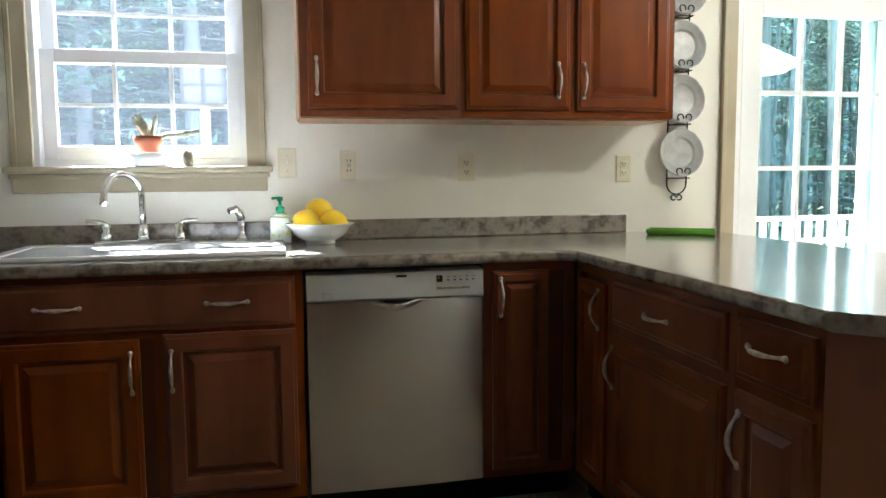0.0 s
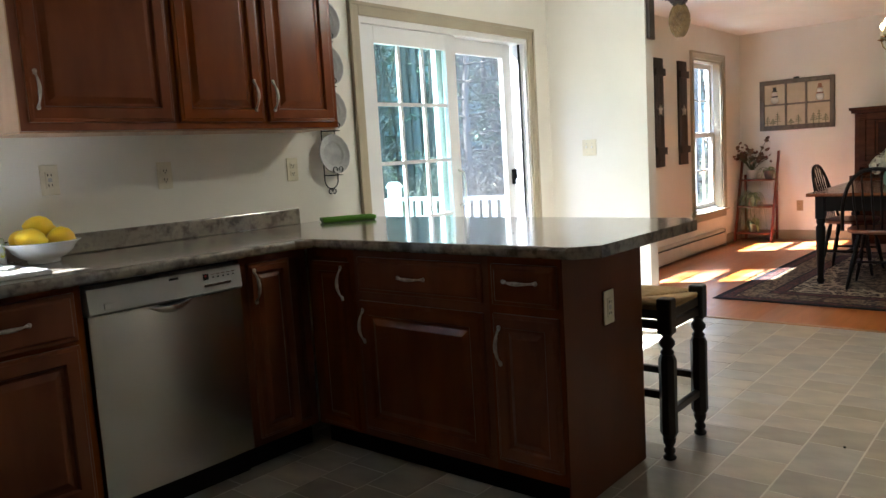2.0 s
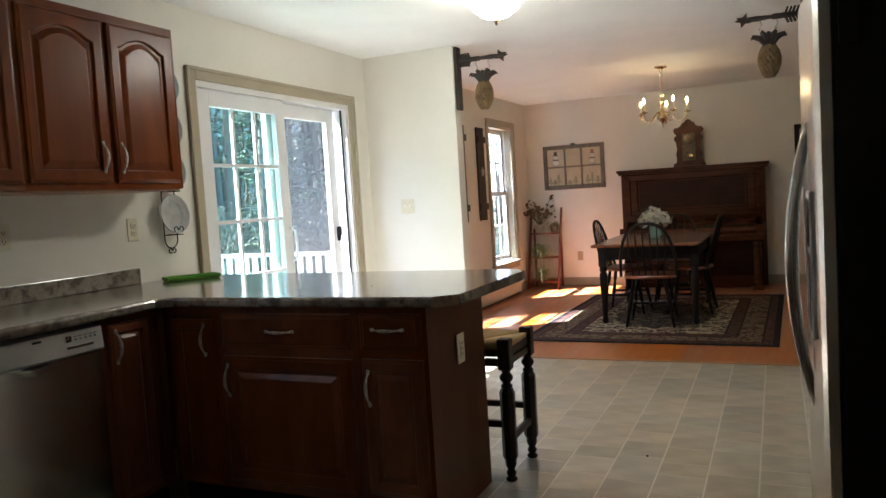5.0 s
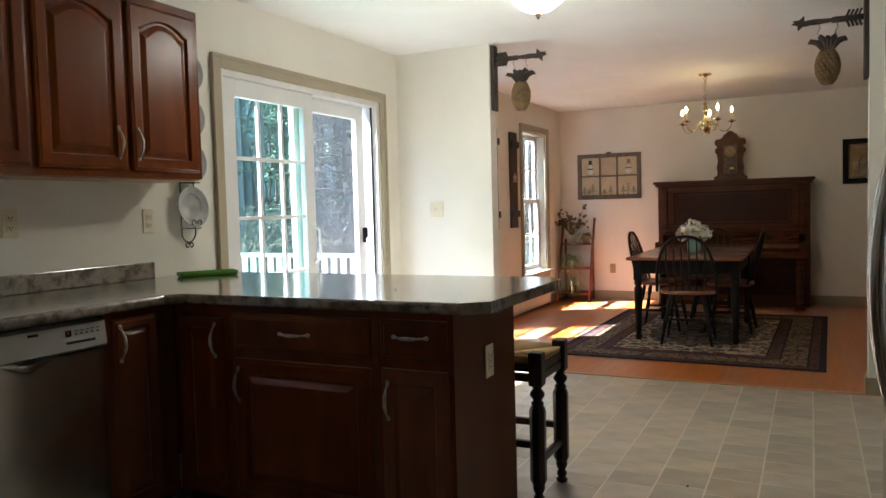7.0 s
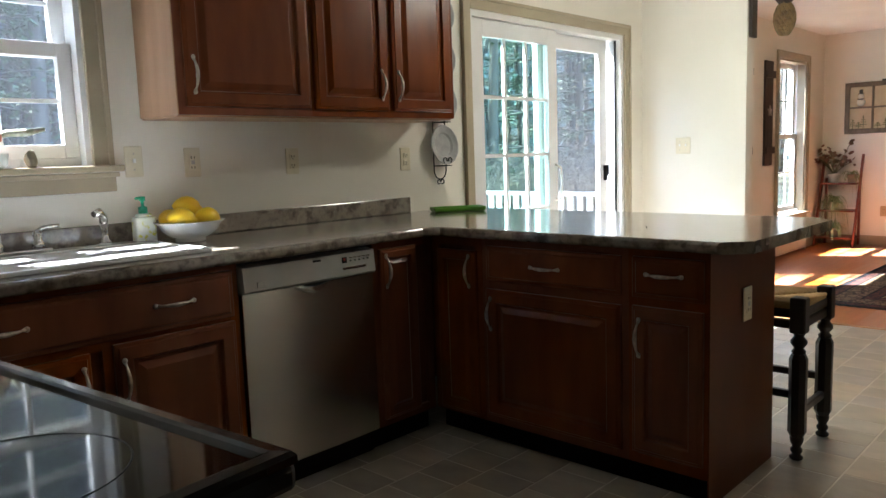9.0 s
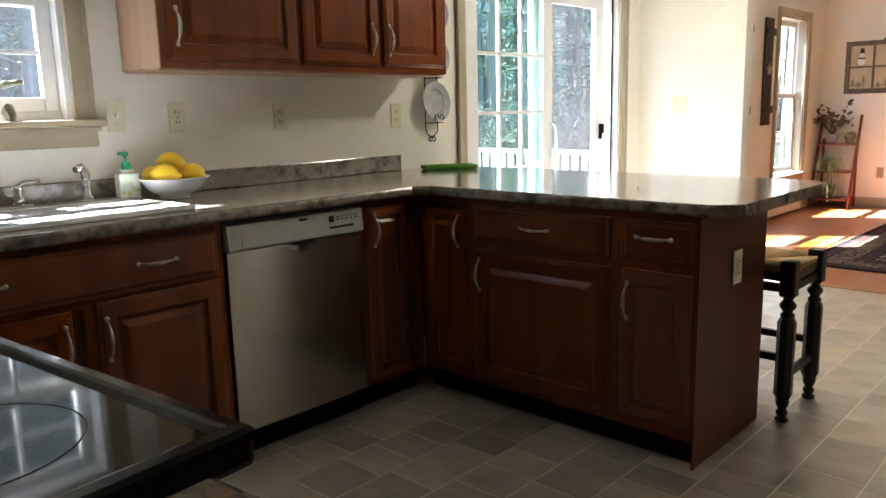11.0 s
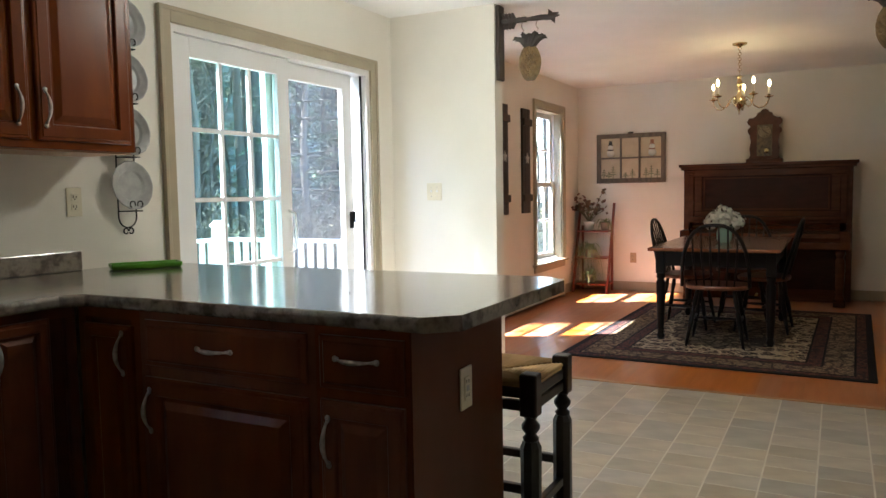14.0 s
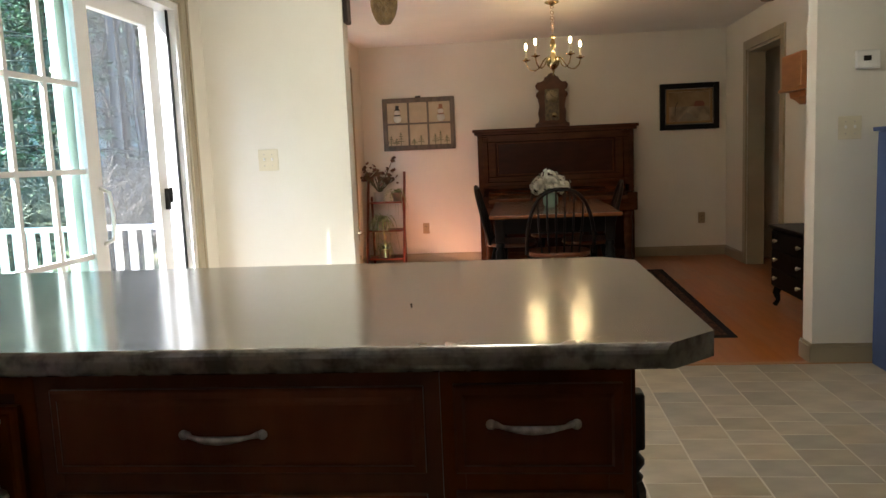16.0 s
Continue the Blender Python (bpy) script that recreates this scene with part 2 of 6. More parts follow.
setting("ceiling", B((-2.85, YS - 1.75, H, XE + T, YW + T, H + 0.2)), M_CEIL, "textured white ceiling")
setting("floor_base", B((-2.85, YS - 1.75, -0.2, XE + T, YW + T, -0.0009)), M_GROUT, "subfloor with pale joints")


def casing(name, x0, x1, z0, z1, w=0.075, floor=False, yf=YW):
    """Moulded tan casing round an opening, two steps deep."""
    t = tagged(new(name), "tan painted moulded casing round the opening", kind="structure")
    for nm, bx in (("side_trim", (x0 - w, z0, x0, z1 + w)), ("side_trim", (x1, z0, x1 + w, z1 + w)), ("head_trim", (x0, z1, x1, z1 + w))):
        a, c, b, d = bx
        bm = B((a, yf - 0.018, c, b, yf, d), bevel=0.004)
        if nm == "side_trim":
            o = a if a < x0 else b - 0.022
            box(bm, o, yf - 0.027, c, o + 0.022, yf - 0.017, d, bevel=0.004)
        else:
            box(bm, a - w, yf - 0.027, d - 0.022, b + w, yf - 0.017, d, bevel=0.004)
        part(nm, bm, M_TRIM, t)
    return t


def sash(bm, x0, x1, z0, z1, y0, y1, w, cols, rows, bw=0.015):
    """A sash frame with glazing bars."""
    for b in ((x0, y0, z0, x0 + w, y1, z1), (x1 - w, y0, z0, x1, y1, z1), (x0 + w, y0, z0, x1 - w, y1, z0 + w), (x0 + w, y0, z1 - w, x1 - w, y1, z1)):
        box(bm, *b, bevel=0.003)
    ym = (y0 + y1) / 2
    for i in range(1, cols):
        x = x0 + w + (x1 - x0 - 2 * w) * i / cols
        box(bm, x - bw / 2, ym - 0.009, z0 + w, x + bw / 2, ym + 0.009, z1 - w)
    for i in range(1, rows):
        z = z0 + w + (z1 - z0 - 2 * w) * i / rows
        box(bm, x0 + w, ym - 0.008, z - bw / 2, x1 - w, ym + 0.008, z + bw / 2)


def double_hung(name, x0, x1, z0, z1, label, back=0.0):
    t = tagged(new(name), label, kind="structure")
    y = YW
    ya = y + (0.055 + back if back else 0.002)
    fr = B((x0, ya, z0, x0 + 0.02, y + T, z1), (x1 - 0.02, ya, z0, x1, y + T, z1), (x0 + 0.02, ya, z1 - 0.02, x1 - 0.02, y + T, z1), (x0 + 0.02, y + 0.05, z0, x1 - 0.02, y + T, z0 + 0.03))
    if back:
        part("jamb_lining", B((x0, y - 0.001, z0, x0 + 0.019, ya, z1), (x1 - 0.019, y - 0.001, z0, x1, ya, z1), (x0 + 0.019, y - 0.001, z1 - 0.019, x1 - 0.019, ya, z1)), M_TRIM, t, "tan painted jamb lining")
    part("window_frame", fr, M_VINYL, t)
    mid = (z0 + z1) / 2 + 0.02
    for z_a, z_b, yy, nm in ((z0 + 0.03, mid + 0.025, y + 0.055 + back, "lower_sash"), (mid - 0.025, z1 - 0.02, y + 0.095 + back * 0.6, "upper_sash")):
        bm = bmesh.new()
        sash(bm, x0 + 0.02, x1 - 0.02, z_a, z_b, yy, yy + 0.035, 0.052, 3, 2)
        s = part(nm, bm, M_VINYL, t)
        p = part("pane", B((x0 + 0.07, yy + 0.017, z_a + 0.05, x1 - 0.07, yy + 0.019, z_b - 0.05)), M_GLASS, s)
        p.visible_shadow = False
    return t


casing("window_trim_1", *SINK_WIN)
double_hung("window_1", *SINK_WIN, "white vinyl double-hung window over the sink")
setting("window_stool_1", B((-0.585, YW - 0.055, 1.19, 0.395, YW + 0.05, 1.215), bevel=0.006), M_TRIM, "tan painted window stool over the sink")
setting("window_apron_1", B((-0.56, YW - 0.022, 1.115, 0.372, YW, 1.188), (-0.57, YW - 0.035, 1.17, 0.382, YW - 0.02, 1.189), bevel=0.004), M_TRIM, "tan painted moulded apron under the window stool")
for i, (w, nm) in enumerate(((WIN_A, "2"), (WIN_B, "3"))):
    casing("window_trim_" + nm, *w)
    double_hung("window_" + nm, *w, "white vinyl double-hung window in the dining room", 0.03)
    setting("window_stool_" + nm, B((w[0] - 0.10, YW - 0.05, w[2] - 0.025, w[1] + 0.10, YW + 0.05, w[2]), bevel=0.006), M_TRIM, "tan painted window stool in the dining room")
    setting("window_apron_" + nm, B((w[0] - 0.07, YW - 0.018, w[2] - 0.095, w[1] + 0.07, YW, w[2] - 0.025), bevel=0.004), M_TRIM, "tan painted apron under the window stool")

# sliding door
casing("door_trim_1", SLIDER[0], SLIDER[1], 0, SLIDER[3])
sd = tagged(new("door_1"), "white sliding glass patio door with glazing bars", kind="structure")
x0, x1, _, zt = SLIDER
part("door_frame", B((x0, YW + 0.004, 0, x0 + 0.035, YW + T, zt), (x1 - 0.035, YW + 0.004, 0, x1, YW + T, zt), (x0 + 0.035, YW + 0.004, zt - 0.035, x1 - 0.035, YW + T, zt), (x0 + 0.035, YW + 0.004, 0, x1 - 0.035, YW + T, 0.03)), M_VINYL, sd)
part("weather_strip", B((x1 - 0.050, YW + 0.04, 0.03, x1 - 0.036, YW + 0.05, zt - 0.036)), M_BLACKM, sd, "black weather strip")


def slider_panel(nm, a, b, y, cols, rows):
    bm = bmesh.new()
    z0, z1, w = 0.03, zt - 0.036, 0.10
    sash(bm, a, b, z0, z1, y, y + 0.04, w, cols, rows, 0.022)
    s = part(nm, bm, M_VINYL, sd)
    p = part("pane", B((a + w - 0.005, y + 0.019, z0 + w - 0.005, b - w + 0.005, y + 0.021, z1 - w + 0.005)), M_GLASS_T if cols > 1 else M_GLASS, s)
    p.visible_shadow = False
    return s


pl = slider_panel("fixed_panel", 2.53, 3.39, YW + 0.03, 3, 5)
pr = slider_panel("sliding_panel", 3.25, 4.11, YW + 0.085, 1, 1)
M_SCREEN = bpy.data.materials.new("insect_screen")
M_SCREEN.use_nodes = True
_t = M_SCREEN.node_tree
_t.nodes.clear()
_o, _m = _t.nodes.new("ShaderNodeOutputMaterial"), _t.nodes.new("ShaderNodeMixShader")
_a, _b = _t.nodes.new("ShaderNodeBsdfTransparent"), _t.nodes.new("ShaderNodeBsdfTranslucent")
_b.inputs["Color"].default_value = (0.03, 0.033, 0.038, 1)
_m.inputs["Fac"].default_value = 0.22
_t.links.new(_a.outputs[0], _m.inputs[1])
_t.links.new(_b.outputs[0], _m.inputs[2])
_t.links.new(_m.outputs[0], _o.inputs["Surface"])
part("screen", B((3.40, YW + 0.140, 0.13, 4.01, YW + 0.141, zt - 0.13)), M_SCREEN, pr, "fine grey insect screen")
for _w, _x0, _x1, _z0, _z1 in ((bpy.data.objects["window_1"], -0.465, 0.275, 1.245, 2.01),):
    part("screen", B((_x0, YW + 0.142, _z0, _x1, YW + 0.143, _z1)), M_SCREEN, _w, "fine grey insect screen").visible_shadow = False
hb = bmesh.new()
tube(hb, [(3.36, YW + 0.03, 1.12), (3.36, YW - 0.012, 1.10), (3.36, YW - 0.02, 1.0), (3.36, YW - 0.012, 0.90), (3.36, YW + 0.03, 0.88)], 0.009)
part("pull_handle", hb, M_WHITEP, pl)
part("latch", B((4.055, YW + 0.062, 0.98, 4.08, YW + 0.085, 1.09), (4.065, YW + 0.045, 1.015, 4.075, YW + 0.063, 1.095), bevel=0.004), M_BLACKM, pr, "black latch")


# baseboards
def baseboard(name, a, b, along, at, side):
    """A tan baseboard from a to b along x or y, on the wall at 'at', thick towards side."""
    def bx(t, z0, z1):
        lo, hi = sorted((at, at + side * t))
        return (a, lo, z0, b, hi, z1) if along == "x" else (lo, a, z0, hi, b, z1)
    setting(name, B(bx(0.016, 0.002, 0.092), bx(0.01, 0.09, 0.108), bevel=0.003), M_TRIM, "tan painted baseboard")


baseboard("baseboard_1", YS, YW, "y", XE, -1)
baseboard("baseboard_2", YS + 0.001, 0.321, "y", XP - 0.012, -1)
baseboard("baseboard_3", XP - 0.028, XP + 0.136, "x", 0.305, 1)
baseboard("baseboard_4", XP + 0.12, 7.02, "x", YS, 1)
baseboard("baseboard_7", 8.175, XE - 0.016, "x", YS, 1)
baseboard("baseboard_5", 2.80, YW, "y", XP, -1)
baseboard("baseboard_6", 8.15, XE - 0.016, "x", YW, -1)
t = tagged(new("door_trim_2"), "tan painted casing of the dark doorway", kind="structure")
part("side_trim", B((7.02, YS, 0.003, 7.11, YS + 0.018, 2.19), bevel=0.003), M_TRIM, t)
part("side_trim", B((8.085, YS, 0.003, 8.175, YS + 0.018, 2.19), bevel=0.003), M_TRIM, t)
part("head_trim", B((7.11, YS, 2.10, 8.085, YS + 0.018, 2.19), bevel=0.003), M_TRIM, t)
part("jamb", B((7.111, YS - T - 0.01, 0.003, 7.13, YS - 0.001, 2.099), (8.065, YS - T - 0.01, 0.003, 8.084, YS - 0.001, 2.099), (7.13, YS - T - 0.01, 2.08, 8.065, YS - 0.001, 2.099)), M_TRIM, t)


# ---- kitchen cabinets ----
def door_loops(x0, z0, x1, z1, arch):
    """Nested outlines of a raised-panel door: (inset, depth), the inner ones arched at the top."""
    k = min(1.0, (x1 - x0) / 0.30)
    prof = [(0.0, 0.0), (0.0, -0.012), (0.004, -0.0155), (0.011, -0.0165), (0.014, -0.020), (0.052 * k, -0.020), (0.056 * k, -0.0165), (0.059 * k, -0.0075), (0.070 * k, -0.0075), (0.092 * k, -0.0185), (0.096 * k, -0.019)]
    if min(x1 - x0, z1 - z0) < 0.2:
        prof = [(0.0, 0.0), (0.0, -0.010), (0.004, -0.0135), (0.014, -0.0145), (0.019, -0.0195), (0.024, -0.0205)]
    loops, n = [], 12
    for ins, y in prof:
        a, b, c, d = x0 + ins, x1 - ins, z0 + ins, z1 - ins
        pts = [(a, y, c), (b, y, c)]
        k = arch if ins > 0.03 else 0.0
        for i in range(n + 1):
            u = i / n
            s = math.sin(math.pi * min(max((u - 0.06) / 0.88, 0), 1)) ** 0.8
            pts.append((b + (a - b) * u, y, d - k * (1 - s)))
        loops.append(pts)
    return loops


def raised_door(x0, z0, x1, z1, arch=0.0):
    bm = bmesh.new()
    prev = None
    for pts in door_loops(x0, z0, x1, z1, arch):
        ring = [bm.verts.new(p) for p in pts]
        if prev is None:
            bm.faces.new(ring)
        else:
            for i in range(len(ring)):
                j = (i + 1) % len(ring)
                bm.faces.new((prev[i], prev[j], ring[j], ring[i]))
        prev = ring
    bm.faces.new(prev)
    return bm


def handle_bm(x, z, vertical, length=0.116, y=-0.02):
    """A bowed pewter pull with flared feet."""
    bm = bmesh.new()
    pts, rs = [], []
    for i in range(13):
        u = i / 12
        s = (u - 0.5) * length
        out = 0.026 * math.sin(math.pi * u) ** 0.7 + 0.003
        pts.append((x, y - out, z + s) if vertical else (x + s, y - out, z))
        rs.append(0.0034 + 0.0038 * math.sin(math.pi * u) ** 2 + (0.0025 if i in (0, 12) else 0))
    tube(bm, pts, rs, 8)
    for s in (-0.5, 0.5):
        e = s * (length + 0.012)
        c = (x, y - 0.003, z + e) if vertical else (x + e, y - 0.003, z)
        r = bmesh.ops.create_uvsphere(bm, u_segments=10, v_segments=6, radius=0.0085)
        bmesh.ops.transform(bm, matrix=Matrix.Translation(c) @ Matrix.Diagonal((1, 0.6, 1, 1)), verts=r["verts"])
    for f in bm.faces:
        f.smooth = True
    return bm


def cabinet(m, w, depth, z0, z1, fronts, label, toe=0.10, arch=0.0, side_l=None, side_r=None, group="", toe_back=0.05):
    """A cabinet with carcass, face frame, doors and drawers. fronts: (kind, x0, z0, x1, z1, handle or None)."""
    t = thing("cabinet", label, "cabinet", m, group)
    base = z0 + toe
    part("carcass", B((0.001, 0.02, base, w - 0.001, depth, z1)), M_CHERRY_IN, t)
    st = 0.035
    fb = B((0, 0, base, st, 0.021, z1), (w - st, 0, base, w, 0.021, z1), (st, 0, z1 - st, w - st, 0.021, z1), (st, 0, base, w - st, 0.021, base + st))
    for f in fronts:
        if f[1] > 0.1:
            box(fb, f[1] - 0.03, 0.0008, base + st, f[1] + 0.01, 0.0205, z1 - st)
    zs = [f[4] for f in fronts if f[4] < z1 - 0.06]
    if zs:
        box(fb, 0.01, 0.0015, max(zs) - 0.012, w - 0.01, 0.0204, max(zs) + 0.04)
    part("face_frame", fb, M_CHERRY, t)
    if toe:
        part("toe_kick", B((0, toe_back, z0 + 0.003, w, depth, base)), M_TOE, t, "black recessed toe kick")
    if side_l:
        part("side_panel", B((-0.006, -0.001, z0 + (toe if z0 > 0 else 0.003), -0.0005, depth, z1)), side_l, t)
    if side_r:
        part("side_panel", B((w + 0.0005, -0.001, z0 + 0.003, w + 0.006, depth, z1)), side_r, t)
    for kind, a, c, b, d, hd in fronts:
        p = part(kind, raised_door(a, c, b, d, arch if kind == "door" else 0.0), M_CHERRY, t)
        if hd:
            part("handle", handle_bm(*hd), M_PEWTER, p, "bowed pewter handle")
    return t


YF = 2.94                      # face frames of the sink run
XF = 1.44                      # face frames of the peninsula
sink_run = [
    (-1.20, 0.62, [("door", 0.02, 0.14, 0.60, 0.66, (0.55, 0.57, True)), ("drawer", 0.02, 0.69, 0.60, 0.845, (0.31, 0.77, False))], "cherry-stained base cabinet beside the sink"),
    (-0.58, 1.06, [("door", 0.14, 0.145, 0.55, 0.665, (0.525, 0.56, True)), ("door", 0.62, 0.145, 1.035, 0.675, (0.645, 0.56, True)),
                   ("drawer", 0.14, 0.69, 1.035, 0.848, None)], "cherry-stained sink base cabinet with false drawer front"),
    (1.095, 0.335, [("door", 0.03, 0.13, 0.235, 0.84, (0.055, 0.75, True))], "narrow cherry-stained corner base cabinet"),
]
for x, w, fr, lab in sink_run:
    c = cabinet(pose(x, YF, 0), w, YW - YF - 0.002, 0, 0.868, fr, lab, group="base cabinets")
    if w > 1:
        dr = [o for o in c.children if o.name.startswith("drawer")][0]
        for hx in (0.32, 0.82):
            part("handle", handle_bm(hx, 0.772, False), M_PEWTER, dr, "bowed pewter handle")
pen = [
    (2.938, 0.28, [("door", 0.04, 0.115, 0.255, 0.815, (0.225, 0.73, True))], "narrow cherry-stained corner cabinet of the peninsula", None),
    (2.656, 0.665, [("drawer", 0.03, 0.70, 0.64, 0.84, (0.322, 0.770, False)), ("door", 0.025, 0.135, 0.64, 0.665, (0.055, 0.565, True))], "cherry-stained peninsula cabinet with drawer and door", None),
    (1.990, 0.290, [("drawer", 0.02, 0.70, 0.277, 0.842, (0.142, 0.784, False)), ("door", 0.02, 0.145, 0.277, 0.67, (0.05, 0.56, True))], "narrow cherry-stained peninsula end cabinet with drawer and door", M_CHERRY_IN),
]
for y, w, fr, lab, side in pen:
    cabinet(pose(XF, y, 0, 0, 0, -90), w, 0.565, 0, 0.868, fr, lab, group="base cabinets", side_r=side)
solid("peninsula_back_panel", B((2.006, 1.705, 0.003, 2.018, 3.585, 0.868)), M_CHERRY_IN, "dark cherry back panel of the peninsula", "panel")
uppers = [
    (0.50, 0.605, [("door", 0.03, 1.42, 0.592, 2.15, (0.06, 1.535, True))], "cherry-stained wall cabinet with one arched door", M_BIRCH, None),
    (1.105, 0.885, [("door", 0.016, 1.42, 0.437, 2.15, (0.388, 1.535, True)), ("door", 0.467, 1.42, 0.862, 2.15, (0.493, 1.535, True))], "cherry-stained wall cabinet with two arched doors", None, M_CHERRY),
]
for x, w, fr, lab, sl, sr in uppers:
    c = cabinet(pose(x, 3.29, 0), w, YW - 3.29 - 0.002, 1.39, 2.19, fr, lab, toe=0.0, arch=0.05, side_l=sl, side_r=sr, group="wall cabinets")
    part("bottom_panel", B((0.002, 0.02, 1.384, w - 0.002, 0.295, 1.3895)), M_BIRCH, c, "light maple underside")

# countertop, backsplash
bm = bmesh.new()
prism(bm, [(-1.21, 2.895), (1.345, 2.895), (1.395, 2.845), (1.395, 1.655), (1.475, 1.57), (2.25, 1.57), (2.325, 1.645), (2.325, 3.588), (0.43, 3.588),
           (0.43, 3.52), (-0.50, 3.52), (-0.50, 3.588), (-1.21, 3.588)], 0.87, 0.91)
es = [e for e in bm.edges if abs(e.verts[0].co.z - e.verts[1].co.z) < 1e-5 and all(abs(v.co.x - 1.395) < 1e-3 or abs(v.co.y - 2.895) < 1e-3 for v in e.verts)]
bmesh.ops.bevel(bm, geom=es, offset=0.014, segments=4, affect="EDGES", profile=0.5)
solid("countertop", bm, M_GRANITE, "speckled grey-brown laminate countertop with rounded edge", "countertop")
solid("backsplash", B((-1.21, 3.568, 0.911, 1.936, 3.588, 0.992), bevel=0.004), M_GRANITE, "speckled laminate backsplash on the counter", "backsplash")

# dishwasher
dw = thing("dishwasher", "stainless steel dishwasher under the counter", "dishwasher", pose(0.487, 2.925, 0))
part("tub", B((0.002, 0.04, 0.10, 0.602, 0.60, 0.866)), M_BLACKM, dw)
dm = bmesh.new()
prism(dm, [(0.600, 0.04), (0.004, 0.04)] + [(0.004 + 0.596 * i / 24, 0.008 * abs(i / 12 - 1) ** 2) for i in range(25)], 0.105, 0.755)
for f in dm.faces:
    f.smooth = abs(f.normal.y) > 0.8 and f.calc_center_median().y < 0.03
for e in dm.edges:
    e.smooth = all(f.smooth for f in e.link_faces)
part("door_panel", dm, M_STEEL, dw)
cp = bmesh.new()
prism(cp, [(0.04, 0.757), (-0.004, 0.757), (-0.012, 0.765), (-0.003, 0.848), (0.04, 0.856)], 0.004, 0.600, "yz")
ctl = part("control_panel", cp, M_GREYP, dw, "pale grey control panel")
hp = bmesh.new()
up = [hp.verts.new((0.205 + 0.19 * i / 16, -0.001, 0.7565)) for i in range(17)]
lo = [hp.verts.new((0.205 + 0.19 * i / 16, -0.002 - 0.016 * math.sin(math.pi * i / 16), 0.7565 - 0.002 - 0.030 * math.sin(math.pi * i / 16))) for i in range(17)]
un = [hp.verts.new((0.205 + 0.19 * i / 16, -0.0005, 0.7565 - 0.003 - 0.036 * math.sin(math.pi * i / 16))) for i in range(17)]
for a, b in ((up, lo), (lo, un)):
    for i in range(16):
        hp.faces.new((a[i], a[i + 1], b[i + 1], b[i])).smooth = True
part("handle_lip", hp, M_STEEL, dw)
# No hollow here: a thin black crescent stands in for the pocket's shade.
hk = bmesh.new()
prism(hk, [(0.235 + 0.13 * i / 12, 0.7585 - 0.013 * math.sin(math.pi * i / 12)) for i in range(13)], -0.0185, -0.016, "xz")
part("handle_recess", hk, M_BLACKM, dw)
ind = part("indicator", B((0.437, -0.0105, 0.812, 0.457, -0.004, 0.834)), M_BLACKM, ctl, "dark indicator window")
part("lamp", B((0.440, -0.0112, 0.822, 0.448, -0.0104, 0.831)), mat("red_indicator", (0.35, 0.02, 0.012), 0.3), ind, "red indicator lamp")
for i in range(5):
    part("button", B((0.474 + i * 0.022, -0.0095, 0.815, 0.481 + i * 0.022, -0.004, 0.820), bevel=0.001), M_BLACKM, ctl)
    part("printed_bar", B((0.470 + i * 0.022, -0.0088, 0.828, 0.484 + i * 0.022, -0.004, 0.8305)), M_STEEL, ctl)
part("name_plate", B((0.30, -0.008, 0.832, 0.335, -0.003, 0.840)), M_BLACKM, ctl)
part("display_strip", B((0.435, -0.0125, 0.786, 0.552, -0.006, 0.797), bevel=0.002), M_STEEL, ctl)
part("vent", B((0.055, -0.0125, 0.772, 0.09, -0.006, 0.795), bevel=0.002), M_GREYP, ctl)
part("kick_plate", B((0.004, 0.05, 0.004, 0.600, 0.07, 0.098)), M_TOE, dw)

# ---- stove, west counter, fridge, pantry ----
st = thing("range", "black glass-top electric range with chrome trim", "stove", pose(-1.133, 1.204, 0, 0, 0, 6))
part("oven_body", B((0.0, 0.003, 0.004, 0.62, 0.757, 0.885)), M_BLACKM, st)
part("oven_door", B((0.621, 0.02, 0.2, 0.65, 0.74, 0.80), bevel=0.006), M_BLACK, st)
part("storage_drawer", B((0.621, 0.02, 0.05, 0.648, 0.74, 0.19), bevel=0.006), M_BLACK, st)
hb = bmesh.new()
tube(hb, [(0.65, 0.06, 0.80), (0.69, 0.07, 0.815), (0.69, 0.69, 0.815), (0.65, 0.70, 0.80)], 0.012)
part("oven_handle", hb, M_STEEL, st)
ct = B((0.0, 0.0, 0.886, 0.665, 0.76, 0.916), bevel=0.008)
top = part("cooktop", ct, M_BLACKM, st)
part("glass", B((0.03, 0.03, 0.9165, 0.635, 0.73, 0.9215), bevel=0.002), M_BLACK, top, "glossy black glass")
bm, prev = bmesh.new(), None
for ins, z in ((0.0, 0.914), (0.0, 0.922), (0.004, 0.927), (0.018, 0.928), (0.024, 0.926), (0.032, 0.9195)):
    ring = [bm.verts.new(p) for p in ((ins, ins, z), (0.665 - ins, ins, z), (0.665 - ins, 0.76 - ins, z), (ins, 0.76 - ins, z))]
    if prev:
        for q in range(4):
            bm.faces.new((prev[q], prev[(q + 1) % 4], ring[(q + 1) % 4], ring[q]))
    prev = ring
part("trim", bm, mat("dark_trim", (0.03, 0.03, 0.03), 0.14, 0.5), top, "polished black raised rim")
for bx, by, r in ((0.18, 0.2, 0.09), (0.18, 0.56, 0.11), (0.48, 0.2, 0.11), (0.48, 0.56, 0.09)):
    rb = bmesh.new()
    tube(rb, arc((bx, by, 0.9217), (1, 0, 0), (0, 1, 0), r, 0, 2 * math.pi, 40), 0.0012, 6, 0.4)
    part("burner_ring", rb, M_BLACKM, top)
part("back_panel", B((0.0, 0.01, 0.927, 0.06, 0.75, 1.10), bevel=0.01), M_BLACK, st)
